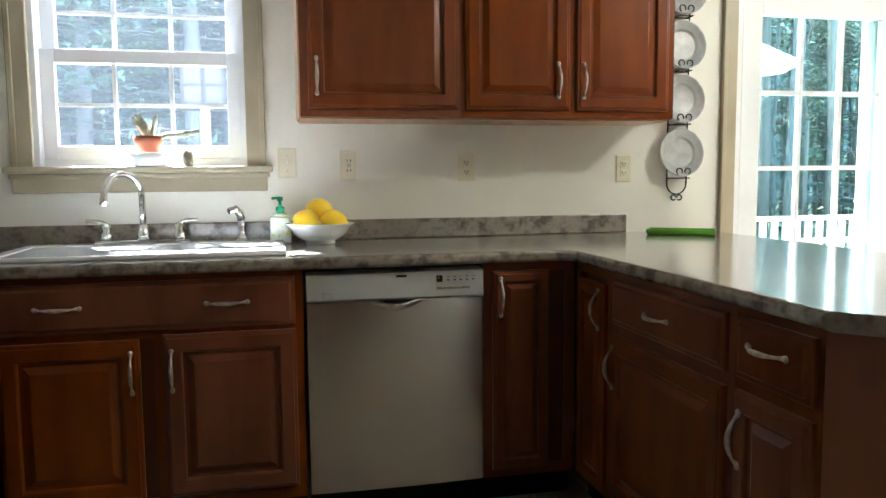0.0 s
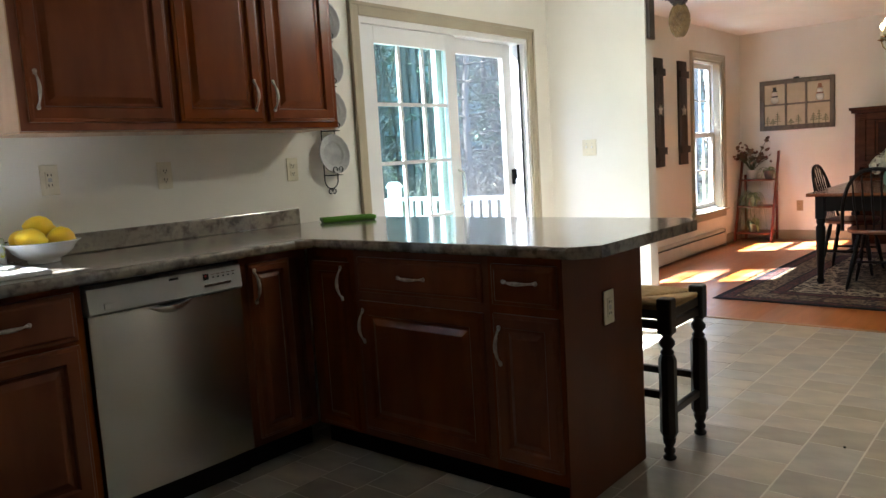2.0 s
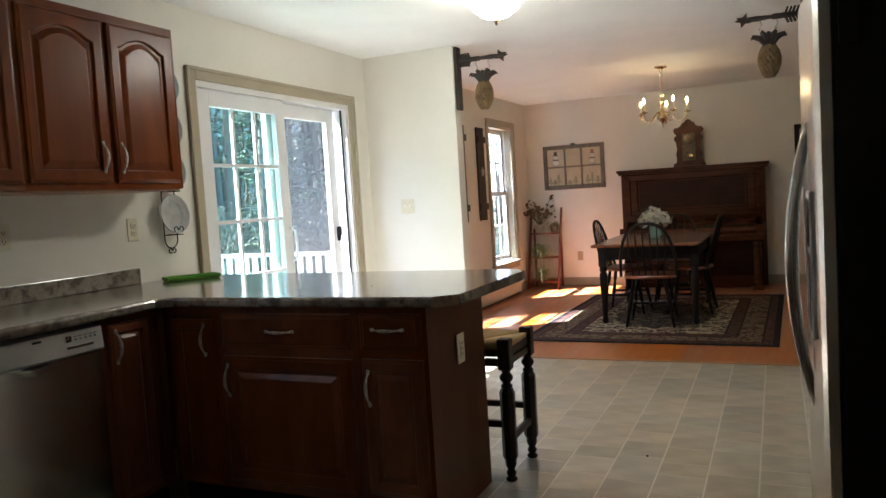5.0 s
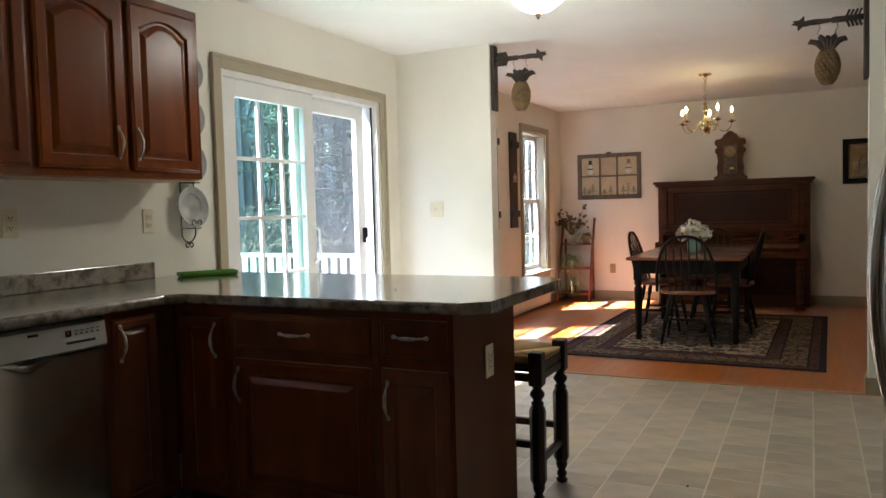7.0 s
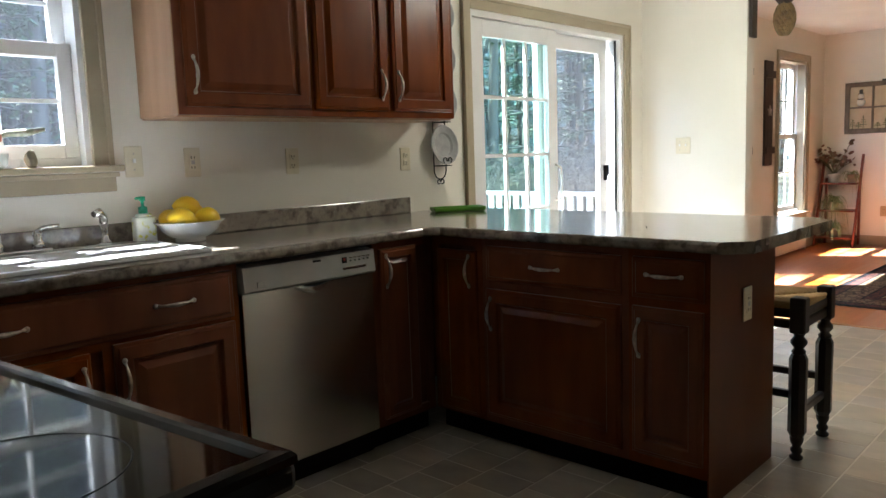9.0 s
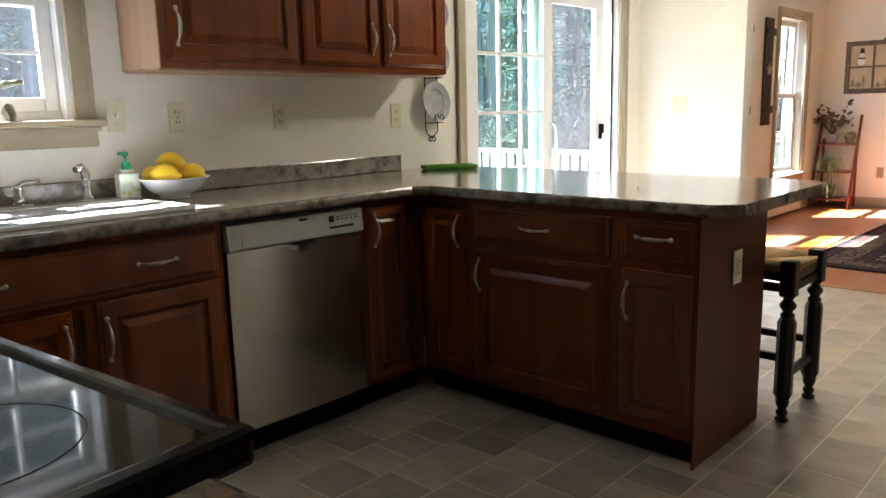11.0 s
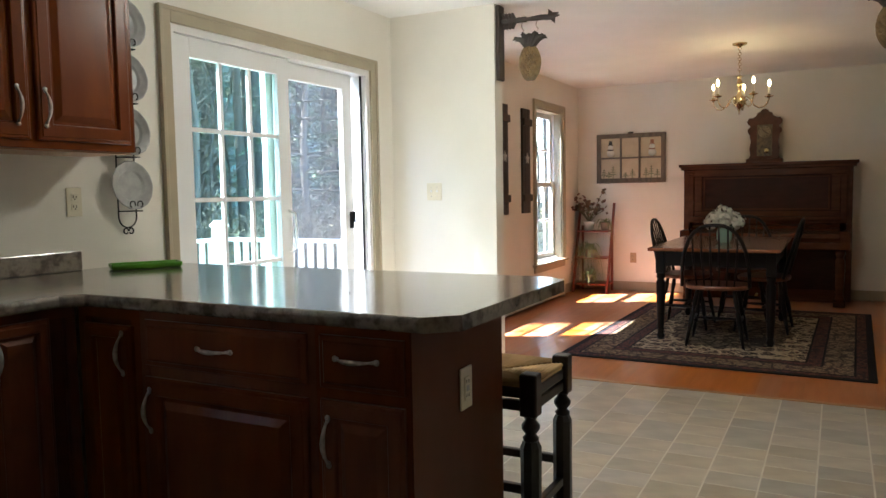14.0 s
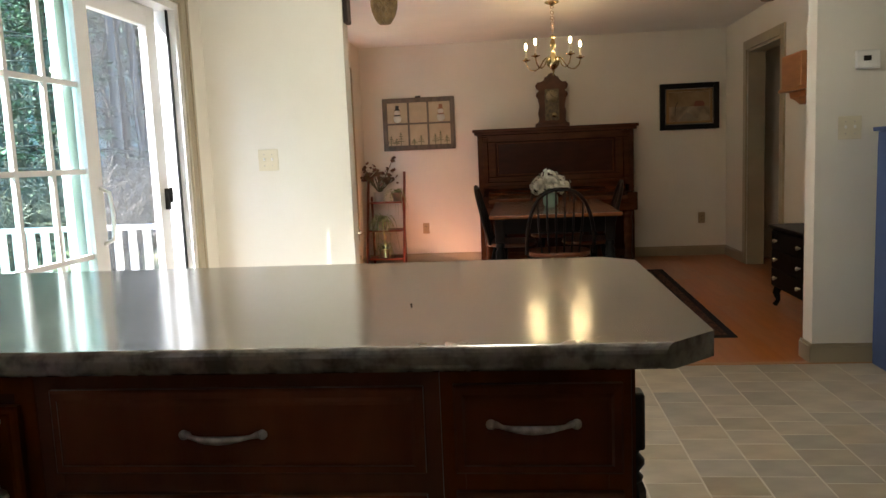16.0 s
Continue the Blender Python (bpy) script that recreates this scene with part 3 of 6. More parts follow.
cabinet(pose(-0.548, 0.785, 0, 0, 0, 95.5), 0.44, 0.58, 0, 0.868, [("drawer", 0.03, 0.70, 0.41, 0.84, (0.22, 0.77, False)), ("door", 0.03, 0.135, 0.41, 0.665, (0.07, 0.565, True))], "cherry-stained base cabinet beside the stove", group="base cabinets", side_l=M_CHERRY_IN)
bm = B((-0.64, 0.0, 0.87, 0.0, 0.492, 0.91), bevel=0.012)
solid("side_countertop", bm, M_GRANITE, "speckled laminate countertop beside the stove", "countertop", m=pose(-0.484, 0.765, 0, 0, 0, 5.5))
cabinet(pose(-0.66, 1.99, 0, 0, 0, 90), 0.90, 0.60, 0, 0.868, [("drawer", 0.03, 0.70, 0.60, 0.84, (0.3, 0.77, False)), ("door", 0.03, 0.135, 0.60, 0.665, (0.56, 0.565, True))], "cherry-stained corner base cabinet by the wall", group="base cabinets")
solid("corner_countertop", B((-1.31, 1.99, 0.87, -0.625, 2.893, 0.91), bevel=0.012), M_GRANITE, "speckled laminate countertop in the corner", "countertop")

fr = thing("refrigerator", "stainless side-by-side refrigerator with black sides", "refrigerator", pose(0.95, 0.03, 0))
part("body", B((0.0, -0.37, 0.02, 0.91, 0.355, 1.765), bevel=0.008), M_BLACKM, fr, "black textured cabinet")


def bowed_door(x0, x1, z0, z1, y0, y1, bulge):
    bm = bmesh.new()
    n = 12
    front = [(x0 + (x1 - x0) * i / n, y1 + bulge * math.sin(math.pi * i / n) ** 0.6) for i in range(n + 1)]
    prism(bm, [(x0, y0), (x1, y0)] + list(reversed(front)), z0, z1)
    for f in bm.faces:
        f.smooth = False
    return bm


fz = part("freezer_door", bowed_door(0.003, 0.385, 0.08, 1.76, 0.36, 0.385, 0.022), M_STEEL, fr)
fd = part("fridge_door", bowed_door(0.391, 0.907, 0.08, 1.76, 0.36, 0.385, 0.022), M_STEEL, fr)
for x, p in ((0.345, fz), (0.43, fd)):
    hb = bmesh.new()
    tube(hb, [(x, 0.395 + 0.055 * math.sin(math.pi * i / 20) ** 0.8, 0.62 + 0.78 * i / 20) for i in range(21)], [0.012 + 0.006 * math.sin(math.pi * i / 20) for i in range(21)], 10)
    part("handle", hb, M_STEEL, p, "bowed steel handle")
disp = part("dispenser", B((0.09, 0.395, 0.85, 0.29, 0.412, 1.22), bevel=0.006), M_GREYP, fz, "grey water dispenser")
part("niche", B((0.105, 0.4125, 0.87, 0.275, 0.4145, 1.06)), M_BLACKM, disp)
part("display", B((0.105, 0.4125, 1.08, 0.275, 0.4145, 1.20)), M_BLACK, disp)
part("toe_grille", B((0.01, 0.33, 0.003, 0.90, 0.375, 0.075)), M_BLACKM, fr)
solid("hanging_clip", B((-0.02, 0, 0, 0, 0.045, 0.15), bevel=0.005), M_BLACKM, "black magnetic clip on the refrigerator", "clip", m=pose(0.949, 0.33, 1.55))
cabinet(pose(0.94, 0.225, 0, 0, 0, 180), 0.60, 0.60, 0, 2.13, [("door", 0.03, 0.135, 0.57, 1.2, None), ("door", 0.03, 1.23, 0.57, 2.1, None)], "tall cherry-stained pantry cabinet", side_r=M_CHERRY_IN)

# ---- sink and counter things ----
sk = thing("sink", "white enamelled double-bowl drop-in sink", "sink", pose(-0.50, 3.00, 0.91))
bm = bmesh.new()
for b in ((0, 0, 0, 0.93, 0.045, 0.016), (0, 0.42, 0, 0.93, 0.515, 0.016), (0, 0.045, 0, 0.045, 0.42, 0.016), (0.885, 0.045, 0, 0.93, 0.42, 0.016), (0.45, 0.045, -0.01, 0.48, 0.42, 0.014)):
    box(bm, *b, bevel=0.005)
part("rim", bm, M_SINK, sk)
for a, b in ((0.045, 0.45), (0.48, 0.885)):
    part("bowl", B((a, 0.045, 0.0015, b, 0.42, 0.0125)), M_SINK, sk)
fa = thing("faucet", "chrome gooseneck faucet with two lever handles", "faucet", pose(-0.09, 3.475, 0.926))
part("base_plate", B((-0.17, -0.028, 0, 0.17, 0.028, 0.012), bevel=0.006), M_CHROME, fa)
bm = bmesh.new()
lathe(bm, [(0.024, 0.012), (0.024, 0.03), (0.017, 0.05), (0.014, 0.07)], 16)
pts = [(0, 0, 0.06), (0, 0, 0.18)] + [tuple(v) for v in arc((-0.055, -0.055, 0.18), (0.707, 0.707, 0), (0, 0, 1), 0.078, 0, math.pi * 0.98, 14)] + [(-0.112, -0.112, 0.165), (-0.113, -0.113, 0.145)]
tube(bm, pts, [0.012] * (len(pts) - 2) + [0.013, 0.015], 12)
part("spout", bm, M_CHROME, fa)
for sx in (-0.13, 0.13):
    bm = bmesh.new()
    lathe(bm, [(0.022, 0.012), (0.022, 0.03), (0.013, 0.045), (0.018, 0.06), (0.012, 0.075)], 14, Matrix.Translation((sx, 0, 0)))
    tube(bm, [(sx, 0, 0.07), (sx + (0.02 if sx > 0 else -0.02), 0, 0.082), (sx + (0.07 if sx > 0 else -0.07), -0.01, 0.086)], [0.009, 0.008, 0.006], 8)
    part("lever", bm, M_CHROME, fa)
sp = thing("side_spray", "chrome side spray beside the faucet", "sprayer", pose(0.27, 3.475, 0.926))
bm = bmesh.new()
lathe(bm, [(0.022, 0), (0.022, 0.012), (0.014, 0.02), (0.012, 0.05), (0.015, 0.085)], 14)
tube(bm, [(0, 0, 0.08), (-0.004, -0.005, 0.105), (-0.02, -0.015, 0.122), (-0.045, -0.03, 0.115)], [0.015, 0.016, 0.015, 0.012], 10)
part("nozzle", bm, M_CHROME, sp)

so = thing("soap_bottle", "clear printed soap bottle with green pump", "soap bottle", pose(0.418, 3.47, 0.911))
part("bottle", B((-0.040, -0.025, 0, 0.040, 0.025, 0.105), (-0.028, -0.018, 0.104, 0.028, 0.018, 0.118), bevel=0.008), mat("printed_bottle", (0.70, 0.74, 0.66), 0.2, color2=(0.58, 0.58, 0.08), scale=38, contrast=(0.38, 0.47)), so)
bm = bmesh.new()
lathe(bm, [(0.017, 0.118), (0.017, 0.142), (0.006, 0.145), (0.006, 0.165), (0.012, 0.166), (0.012, 0.182)], 14)
tube(bm, [(0, 0, 0.178), (-0.03, -0.012, 0.176)], 0.0055, 8)
part("pump", bm, mat("green_plastic", (0.02, 0.30, 0.14), 0.3), so, "green pump")
bo = thing("fruit_bowl", "white footed ceramic bowl on the counter", "bowl", pose(0.567, 3.40, 0.911))
bm = bmesh.new()
lathe(bm, [(0.056, 0), (0.058, 0.008), (0.056, 0.014), (0.082, 0.024), (0.104, 0.044), (0.115, 0.064), (0.130, 0.076), (0.134, 0.080), (0.128, 0.081), (0.110, 0.066), (0.096, 0.046), (0.05, 0.022), (0.0, 0.02)], 40)
part("basin", bm, mat("white_ceramic", (0.80, 0.80, 0.80), 0.18, coat=0.3), bo)
M_LEMON = mat("lemon_skin", (0.95, 0.68, 0.018), 0.38, color2=(0.92, 0.56, 0.012), scale=14, bump=0.25, bump_scale=140)


def lemon(m):
    bm = bmesh.new()
    prof = [(0.0, -0.056), (0.008, -0.052), (0.022, -0.042), (0.036, -0.022), (0.041, 0.0), (0.037, 0.021), (0.024, 0.041), (0.009, 0.050), (0.006, 0.056), (0.0, 0.058)]
    lathe(bm, [(r * 1.04, z) for r, z in prof], 20, pose(0, 0, 0, 90, 0, 0))
    return solid("lemon", bm, M_LEMON, "ripe yellow lemon in the white bowl", "lemon", m=m, group="lemons in the bowl")


for x, y, z, r in ((-0.055, -0.045, 0.093, 60), (0.05, -0.05, 0.088, 100), (-0.05, 0.05, 0.085, 20), (0.055, 0.05, 0.085, 140), (0.0, 0.012, 0.133, 75)):
    lemon(pose(0.567 + x, 3.40 + y, 0.911 + z, 8, 5, r))
solid("green_tray", B((-0.135, -0.055, 0, 0.135, 0.055, 0.008), (-0.14, -0.06, 0.006, 0.14, -0.052, 0.024), (-0.14, 0.052, 0.006, 0.14, 0.06, 0.024), (-0.14, -0.052, 0.006, -0.132, 0.052, 0.024), (0.132, -0.052, 0.006, 0.14, 0.052, 0.024), bevel=0.003),
      mat("green_lacquer", (0.11, 0.30, 0.02), 0.35), "bright green tray on the counter", "tray", m=pose(2.09, 3.37, 0.911, 0, 0, -33))

# window sill things
pot = thing("potted_cactus", "small cactus in a terracotta pot", "plant", pose(-0.07, 3.56, 1.2685))
bm = bmesh.new()
lathe(bm, [(0.038, 0), (0.048, 0.038), (0.053, 0.038), (0.055, 0.062), (0.049, 0.062), (0.045, 0.05), (0.0, 0.05)], 24)
part("pot", bm, mat("terracotta", (0.36, 0.11, 0.05), 0.8, bump=0.1), pot)
bm = bmesh.new()
rnd = random.Random(4)
for i in range(9):
    a, ln = rnd.uniform(-0.9, 0.5), rnd.uniform(0.05, 0.10)
    tube(bm, [(rnd.uniform(-0.02, 0.02), 0, 0.045), (math.sin(a) * ln * 0.5, rnd.uniform(-0.02, 0.02), 0.05 + ln * 0.6), (math.sin(a) * ln, rnd.uniform(-0.02, 0.02), 0.05 + ln)], [0.008, 0.012, 0.006], 8)
tube(bm, [(0.02, 0, 0.05), (0.07, -0.01, 0.066), (0.13, -0.015, 0.068), (0.19, -0.02, 0.08)], [0.008, 0.012, 0.013, 0.007], 8)
part("stems", bm, mat("cactus_skin", (0.28, 0.32, 0.20), 0.6, color2=(0.6, 0.6, 0.5), scale=60), pot)
bm = bmesh.new()
lathe(bm, [(0.05, 0), (0.064, 0.012), (0.07, 0.05), (0.066, 0.05), (0.058, 0.016), (0, 0.014)], 28)
solid("white_dish", bm, mat("white_ceramic_dish", (0.8, 0.8, 0.8), 0.2), "white ceramic dish on the window stool", "dish", m=pose(-0.07, 3.56, 1.2158))
bm = bmesh.new()
r = bmesh.ops.create_icosphere(bm, subdivisions=2, radius=0.022)
for v in bm.verts:
    v.co *= 1 + 0.3 * noise.noise(v.co * 60)
    v.co.z *= 1.5
solid("bird_figurine", bm, mat("grey_stone_figure", (0.16, 0.14, 0.10), 0.7, bump=0.3), "small grey stone figurine on the window stool", "figurine", m=pose(0.075, 3.565, 1.244))


# outlets and switches
def plate(m, kind, label, group="wall plates", plastic=M_IVORY):
    t = thing("outlet" if kind != "switch2" else "light_switch", label, "outlet" if kind != "switch2" else "switch", m, group)
    w = 0.058 if kind == "switch2" else 0.036
    part("cover", B((-w, -0.006, -0.06, w, 0.0, 0.06), bevel=0.003), plastic, t)
    if kind == "duplex":
        for z in (-0.02, 0.02):
            s = part("socket", B((-0.016, -0.009, z - 0.014, 0.016, -0.0055, z + 0.014), bevel=0.003), plastic, t)
            for _b in ((-0.0085, -0.0096, z - 0.003, -0.005, -0.0089, z + 0.007), (0.005, -0.0096, z - 0.003, 0.0085, -0.0089, z + 0.006), (-0.0025, -0.0096, z - 0.011, 0.0025, -0.0089, z - 0.006)):
                part("slot", B(_b), M_BLACKM, s)
    elif kind == "gfci":
        s = part("socket", B((-0.017, -0.009, -0.034, 0.017, -0.0055, 0.034), bevel=0.003), plastic, t)
        for _b in ((-0.0085, -0.0096, 0.015, -0.005, -0.0089, 0.025), (0.005, -0.0096, 0.015, 0.0085, -0.0089, 0.024), (-0.0085, -0.0096, -0.025, -0.005, -0.0089, -0.015), (0.005, -0.0096, -0.025, 0.0085, -0.0089, -0.016)):
                part("slot", B(_b), M_BLACKM, s)
        part("test_button", B((-0.008, -0.0105, -0.008, 0.008, -0.0089, 0.008)), M_GREYP, s)
    else:
        for x in ((-0.023, 0.023) if kind == "switch2" else (0,)):
            part("toggle", B((x - 0.005, -0.016, -0.004, x + 0.005, -0.0055, 0.012), bevel=0.002), M_WHITEP, t)
            for _b in ((x - 0.003, -0.0075, -0.034, x + 0.003, -0.0055, -0.028), (x - 0.003, -0.0075, 0.028, x + 0.003, -0.0055, 0.034)):
                part("screw", B(_b), M_PEWTER, t)
    return t


plate(pose(0.452, YW, 1.225), "toggle", "ivory light switch plate by the window")
plate(pose(0.70, YW, 1.215), "gfci", "ivory outlet on the backsplash wall")
plate(pose(1.20, YW, 1.205), "duplex", "ivory outlet on the backsplash wall")
plate(pose(1.925, YW, 1.195), "duplex", "ivory outlet beside the plates")
plate(pose(1.735, 1.693, 0.655), "gfci", "ivory outlet on the peninsula end panel")
plate(pose(XP, 3.255, 1.215, 0, 0, -90), "switch2", "ivory double light switch by the patio door")
plate(pose(XP - 0.012, 0.135, 1.255, 0, 0, -90), "switch2", "ivory double light switch under the thermostat")
plate(pose(XE, 2.915, 0.395, 0, 0, -90), "duplex", "tan outlet under the window picture", plastic=M_TANP)
plate(pose(XE, -0.14, 0.415, 0, 0, -90), "duplex", "tan outlet under the landscape painting", plastic=M_TANP)
th = thing("thermostat", "white wall thermostat with small display", "thermostat", pose(XP - 0.012, 0.058, 1.598, 0, 0, -90))
part("housing", B((-0.06, -0.025, -0.047, 0.06, 0, 0.047), bevel=0.006), M_WHITEP, th)
part("display", B((-0.025, -0.0265, -0.008, 0.012, -0.0245, 0.018)), M_BLACKM, th)

# plate rack
rk = thing("plate_rack", "black wrought-iron plate rack on the wall", "plate rack", pose(2.18, YW - 0.004, 0))
for dx in (-0.048, 0.048):
    bm = bmesh.new()
    tube(bm, [(dx, -0.012, 1.12), (dx, -0.012, 2.10)], 0.0034, 6)
    part("upright", bm, M_BLACKM, rk)
bm = bmesh.new()
tube(bm, arc((0, -0.012, 1.125), (1, 0, 0), (0, 0, 1), 0.048, math.pi, 2 * math.pi, 12), 0.0034, 6)
for s in (-1, 1):
    tube(bm, arc((s * 0.014, -0.014, 1.062), (s, 0, 0), (0, 0, 1), 0.012, -2.4, 3.2, 14), 0.0034, 6)
part("finial", bm, M_BLACKM, rk)
M_PLATE = mat("grey_glazed_ceramic", (0.42, 0.42, 0.41), 0.32, color2=(0.29, 0.29, 0.29), scale=20, bump=0.15, bump_scale=70)
for i, z in enumerate((1.262, 1.50, 1.735, 1.97)):
    bm = bmesh.new()
    for s in (-1, 1):
        tube(bm, arc((s * 0.020, -0.072, z - 0.082), (1, 0, 0), (0, 0, 1), 0.014, -1.2 if s > 0 else 4.3, 3.6 if s > 0 else -0.5, 14), 0.0026, 6)
    tube(bm, [(-0.048, -0.012, z - 0.112), (0.048, -0.012, z - 0.112)], 0.003, 6)
    tube(bm, [(-0.03, -0.012, z - 0.112), (-0.03, -0.072, z - 0.112), (0.03, -0.072, z - 0.112), (0.03, -0.012, z - 0.112)], 0.003, 6)
    part("bracket", bm, M_BLACKM, rk)
    bm = bmesh.new()
    seg = 48
    lathe(bm, [(0.0, 0.0), (0.062, 0.0), (0.064, -0.0005), (0.070, -0.010), (0.072, -0.0112), (0.098, -0.0165), (0.1, -0.0185), (0.105, -0.0205), (0.108, -0.020), (0.108, -0.017), (0.074, -0.006), (0.066, 0.006), (0.0, 0.006)], seg)
    for v in bm.verts:
        a, rr = math.atan2(v.co.y, v.co.x), math.hypot(v.co.x, v.co.y)
        if rr > 0.09:
            k = 1 + 0.010 * math.cos(14 * a)
            v.co.x *= k
            v.co.y *= k
    solid("wall_plate", bm, M_PLATE, "grey scalloped ceramic plate in the iron rack", "plate", m=pose(2.18, YW - 0.040, z, -97, 0, 0), group="plates in the rack")

bm = bmesh.new()
bmesh.ops.create_icosphere(bm, subdivisions=1, radius=0.0026)
solid("crumb", bm, M_BLACKM, "tiny dark crumb on the counter", "crumb", m=pose(1.72, 2.07, 0.9122))
bm = bmesh.new()
bmesh.ops.create_icosphere(bm, subdivisions=1, radius=0.006)
solid("floor_crumb", bm, M_TOE, "small dark crumb on the tile floor", "crumb", m=pose(2.49, 1.10, 0.003))


# ---- ceiling lamp ----
cl = thing("ceiling_light", "flush ceiling lamp with lit glass dome", "ceiling lamp", pose(3.15, 1.95, H))
bm = bmesh.new()
lathe(bm, [(0.0, 0.0), (0.185, 0.0), (0.185, -0.02), (0.17, -0.035), (0.0, -0.036)], 32)
part("pan", bm, mat("bronze_pan", (0.16, 0.11, 0.07), 0.35, 0.8), cl)
bm = bmesh.new()
lathe(bm, [(0.165, -0.037), (0.158, -0.075), (0.128, -0.125), (0.075, -0.163), (0.02, -0.178), (0.0, -0.179)], 32)
part("dome", bm, mat("lit_glass_dome", (1.0, 0.86, 0.64), 0.3, color2=(1.0, 0.78, 0.5), scale=12, emit=4.2), cl, "lit alabaster glass dome")
bm = bmesh.new()
lathe(bm, [(0.014, -0.180), (0.016, -0.188), (0.008, -0.2), (0.009, -0.206), (0.0, -0.216)], 14)
part("finial", bm, mat("bronze_finial", (0.16, 0.11, 0.07), 0.35, 0.8), cl)

# ---- bar stool ----
M_DARKW = mat("black_stained_wood", (0.018, 0.011, 0.008), 0.38, color2=(0.010, 0.006, 0.005), scale=4, stretch=(6, 6, 1), coat=0.08, spec=0.3)
M_RUSH = mat("woven_rush", (0.50, 0.32, 0.13), 0.8, color2=(0.30, 0.185, 0.07), scale=8, stretch=(1, 1, 1), bump=0.4, bump_scale=90)
bs = thing("bar_stool", "dark turned bar stool with woven rush seat", "stool", pose(2.20, 1.79, 0))
FOOT = [(0.014, 0.0), (0.024, 0.005), (0.026, 0.014), (0.015, 0.024), (0.022, 0.034), (0.022, 0.044), (0.015, 0.054), (0.023, 0.07), (0.026, 0.088), (0.02, 0.098)]
SHANK = [(0.024, 0.092), (0.034, 0.112), (0.033, 0.25), (0.034, 0.398), (0.025, 0.418)]
NECK = [(0.022, 0.414), (0.027, 0.428), (0.017, 0.44), (0.030, 0.458), (0.030, 0.47), (0.017, 0.486), (0.026, 0.502)]
for sx in (-1, 1):
    for sy in (-1, 1):
        bm = bmesh.new()
        m = Matrix.Translation((sx * 0.155, sy * 0.175, 0.0))
        lathe(bm, FOOT, 14, m)
        lathe(bm, NECK, 14, m)
        shank = bmesh.new()
        lathe(shank, SHANK, 8, m @ Matrix.Rotation(math.pi / 8, 4, "Z"))
        for f in shank.faces:
            f.smooth = False
        me = bpy.data.meshes.new("leg_shank")
        shank.to_mesh(me)
        shank.free()
        bm.from_mesh(me)
        bpy.data.meshes.remove(me)
        box(bm, sx * 0.155 - 0.029, sy * 0.175 - 0.029, 0.498, sx * 0.155 + 0.029, sy * 0.175 + 0.029, 0.635, bevel=0.008)
        part("leg", bm, M_DARKW, bs)
for z, sy in ((0.17, -1), (0.17, 1)):
    part("stretcher", B((-0.13, sy * 0.175 - 0.012, z, 0.13, sy * 0.175 + 0.012, z + 0.03), bevel=0.004), M_DARKW, bs)
for z, sx in ((0.24, -1), (0.24, 1)):
    part("stretcher", B((sx * 0.155 - 0.012, -0.15, z, sx * 0.155 + 0.012, 0.15, z + 0.03), bevel=0.004), M_DARKW, bs)
for z0, z1 in ((0.512, 0.545), (0.553, 0.588)):
    for b in ((-0.128, -0.19, z0, 0.128, -0.16, z1), (-0.128, 0.16, z0, 0.128, 0.19, z1), (-0.17, -0.148, z0, -0.14, 0.148, z1), (0.14, -0.148, z0, 0.17, 0.148, z1)):
        part("apron", B(b, bevel=0.005), M_DARKW, bs)
bm = bmesh.new()
for k in range(12):
    s = (k + 0.5) / 12
    for ang in range(4):
        w = 0.168 * (1 - s * 0.96), 0.188 * (1 - s * 0.96)
        z = 0.602 - 0.012 * s + 0.004 * (ang % 2)
        p = [(-w[0], -w[1]), (w[0], -w[1]), (w[0], w[1]), (-w[0], w[1])]
        a, b = p[ang], p[(ang + 1) % 4]
        tube(bm, [(*a, z), ((a[0] + b[0]) / 2, (a[1] + b[1]) / 2, z + 0.004), (*b, z)], 0.0085, 6)
box(bm, -0.165, -0.185, 0.58, 0.165, 0.185, 0.598)
part("rush_seat", bm, M_RUSH, bs, "woven straw-coloured rush seat")["kind"] = "stuff"

# ---- pineapples on brackets ----
M_IRONW = mat("dark_carved_wood", (0.035, 0.025, 0.02), 0.6, bump=0.3, bump_scale=40)
M_PINE_B = mat("carved_pineapple", (0.21, 0.135, 0.055), 0.55, color2=(0.11, 0.068, 0.028), scale=22, bump=0.15)


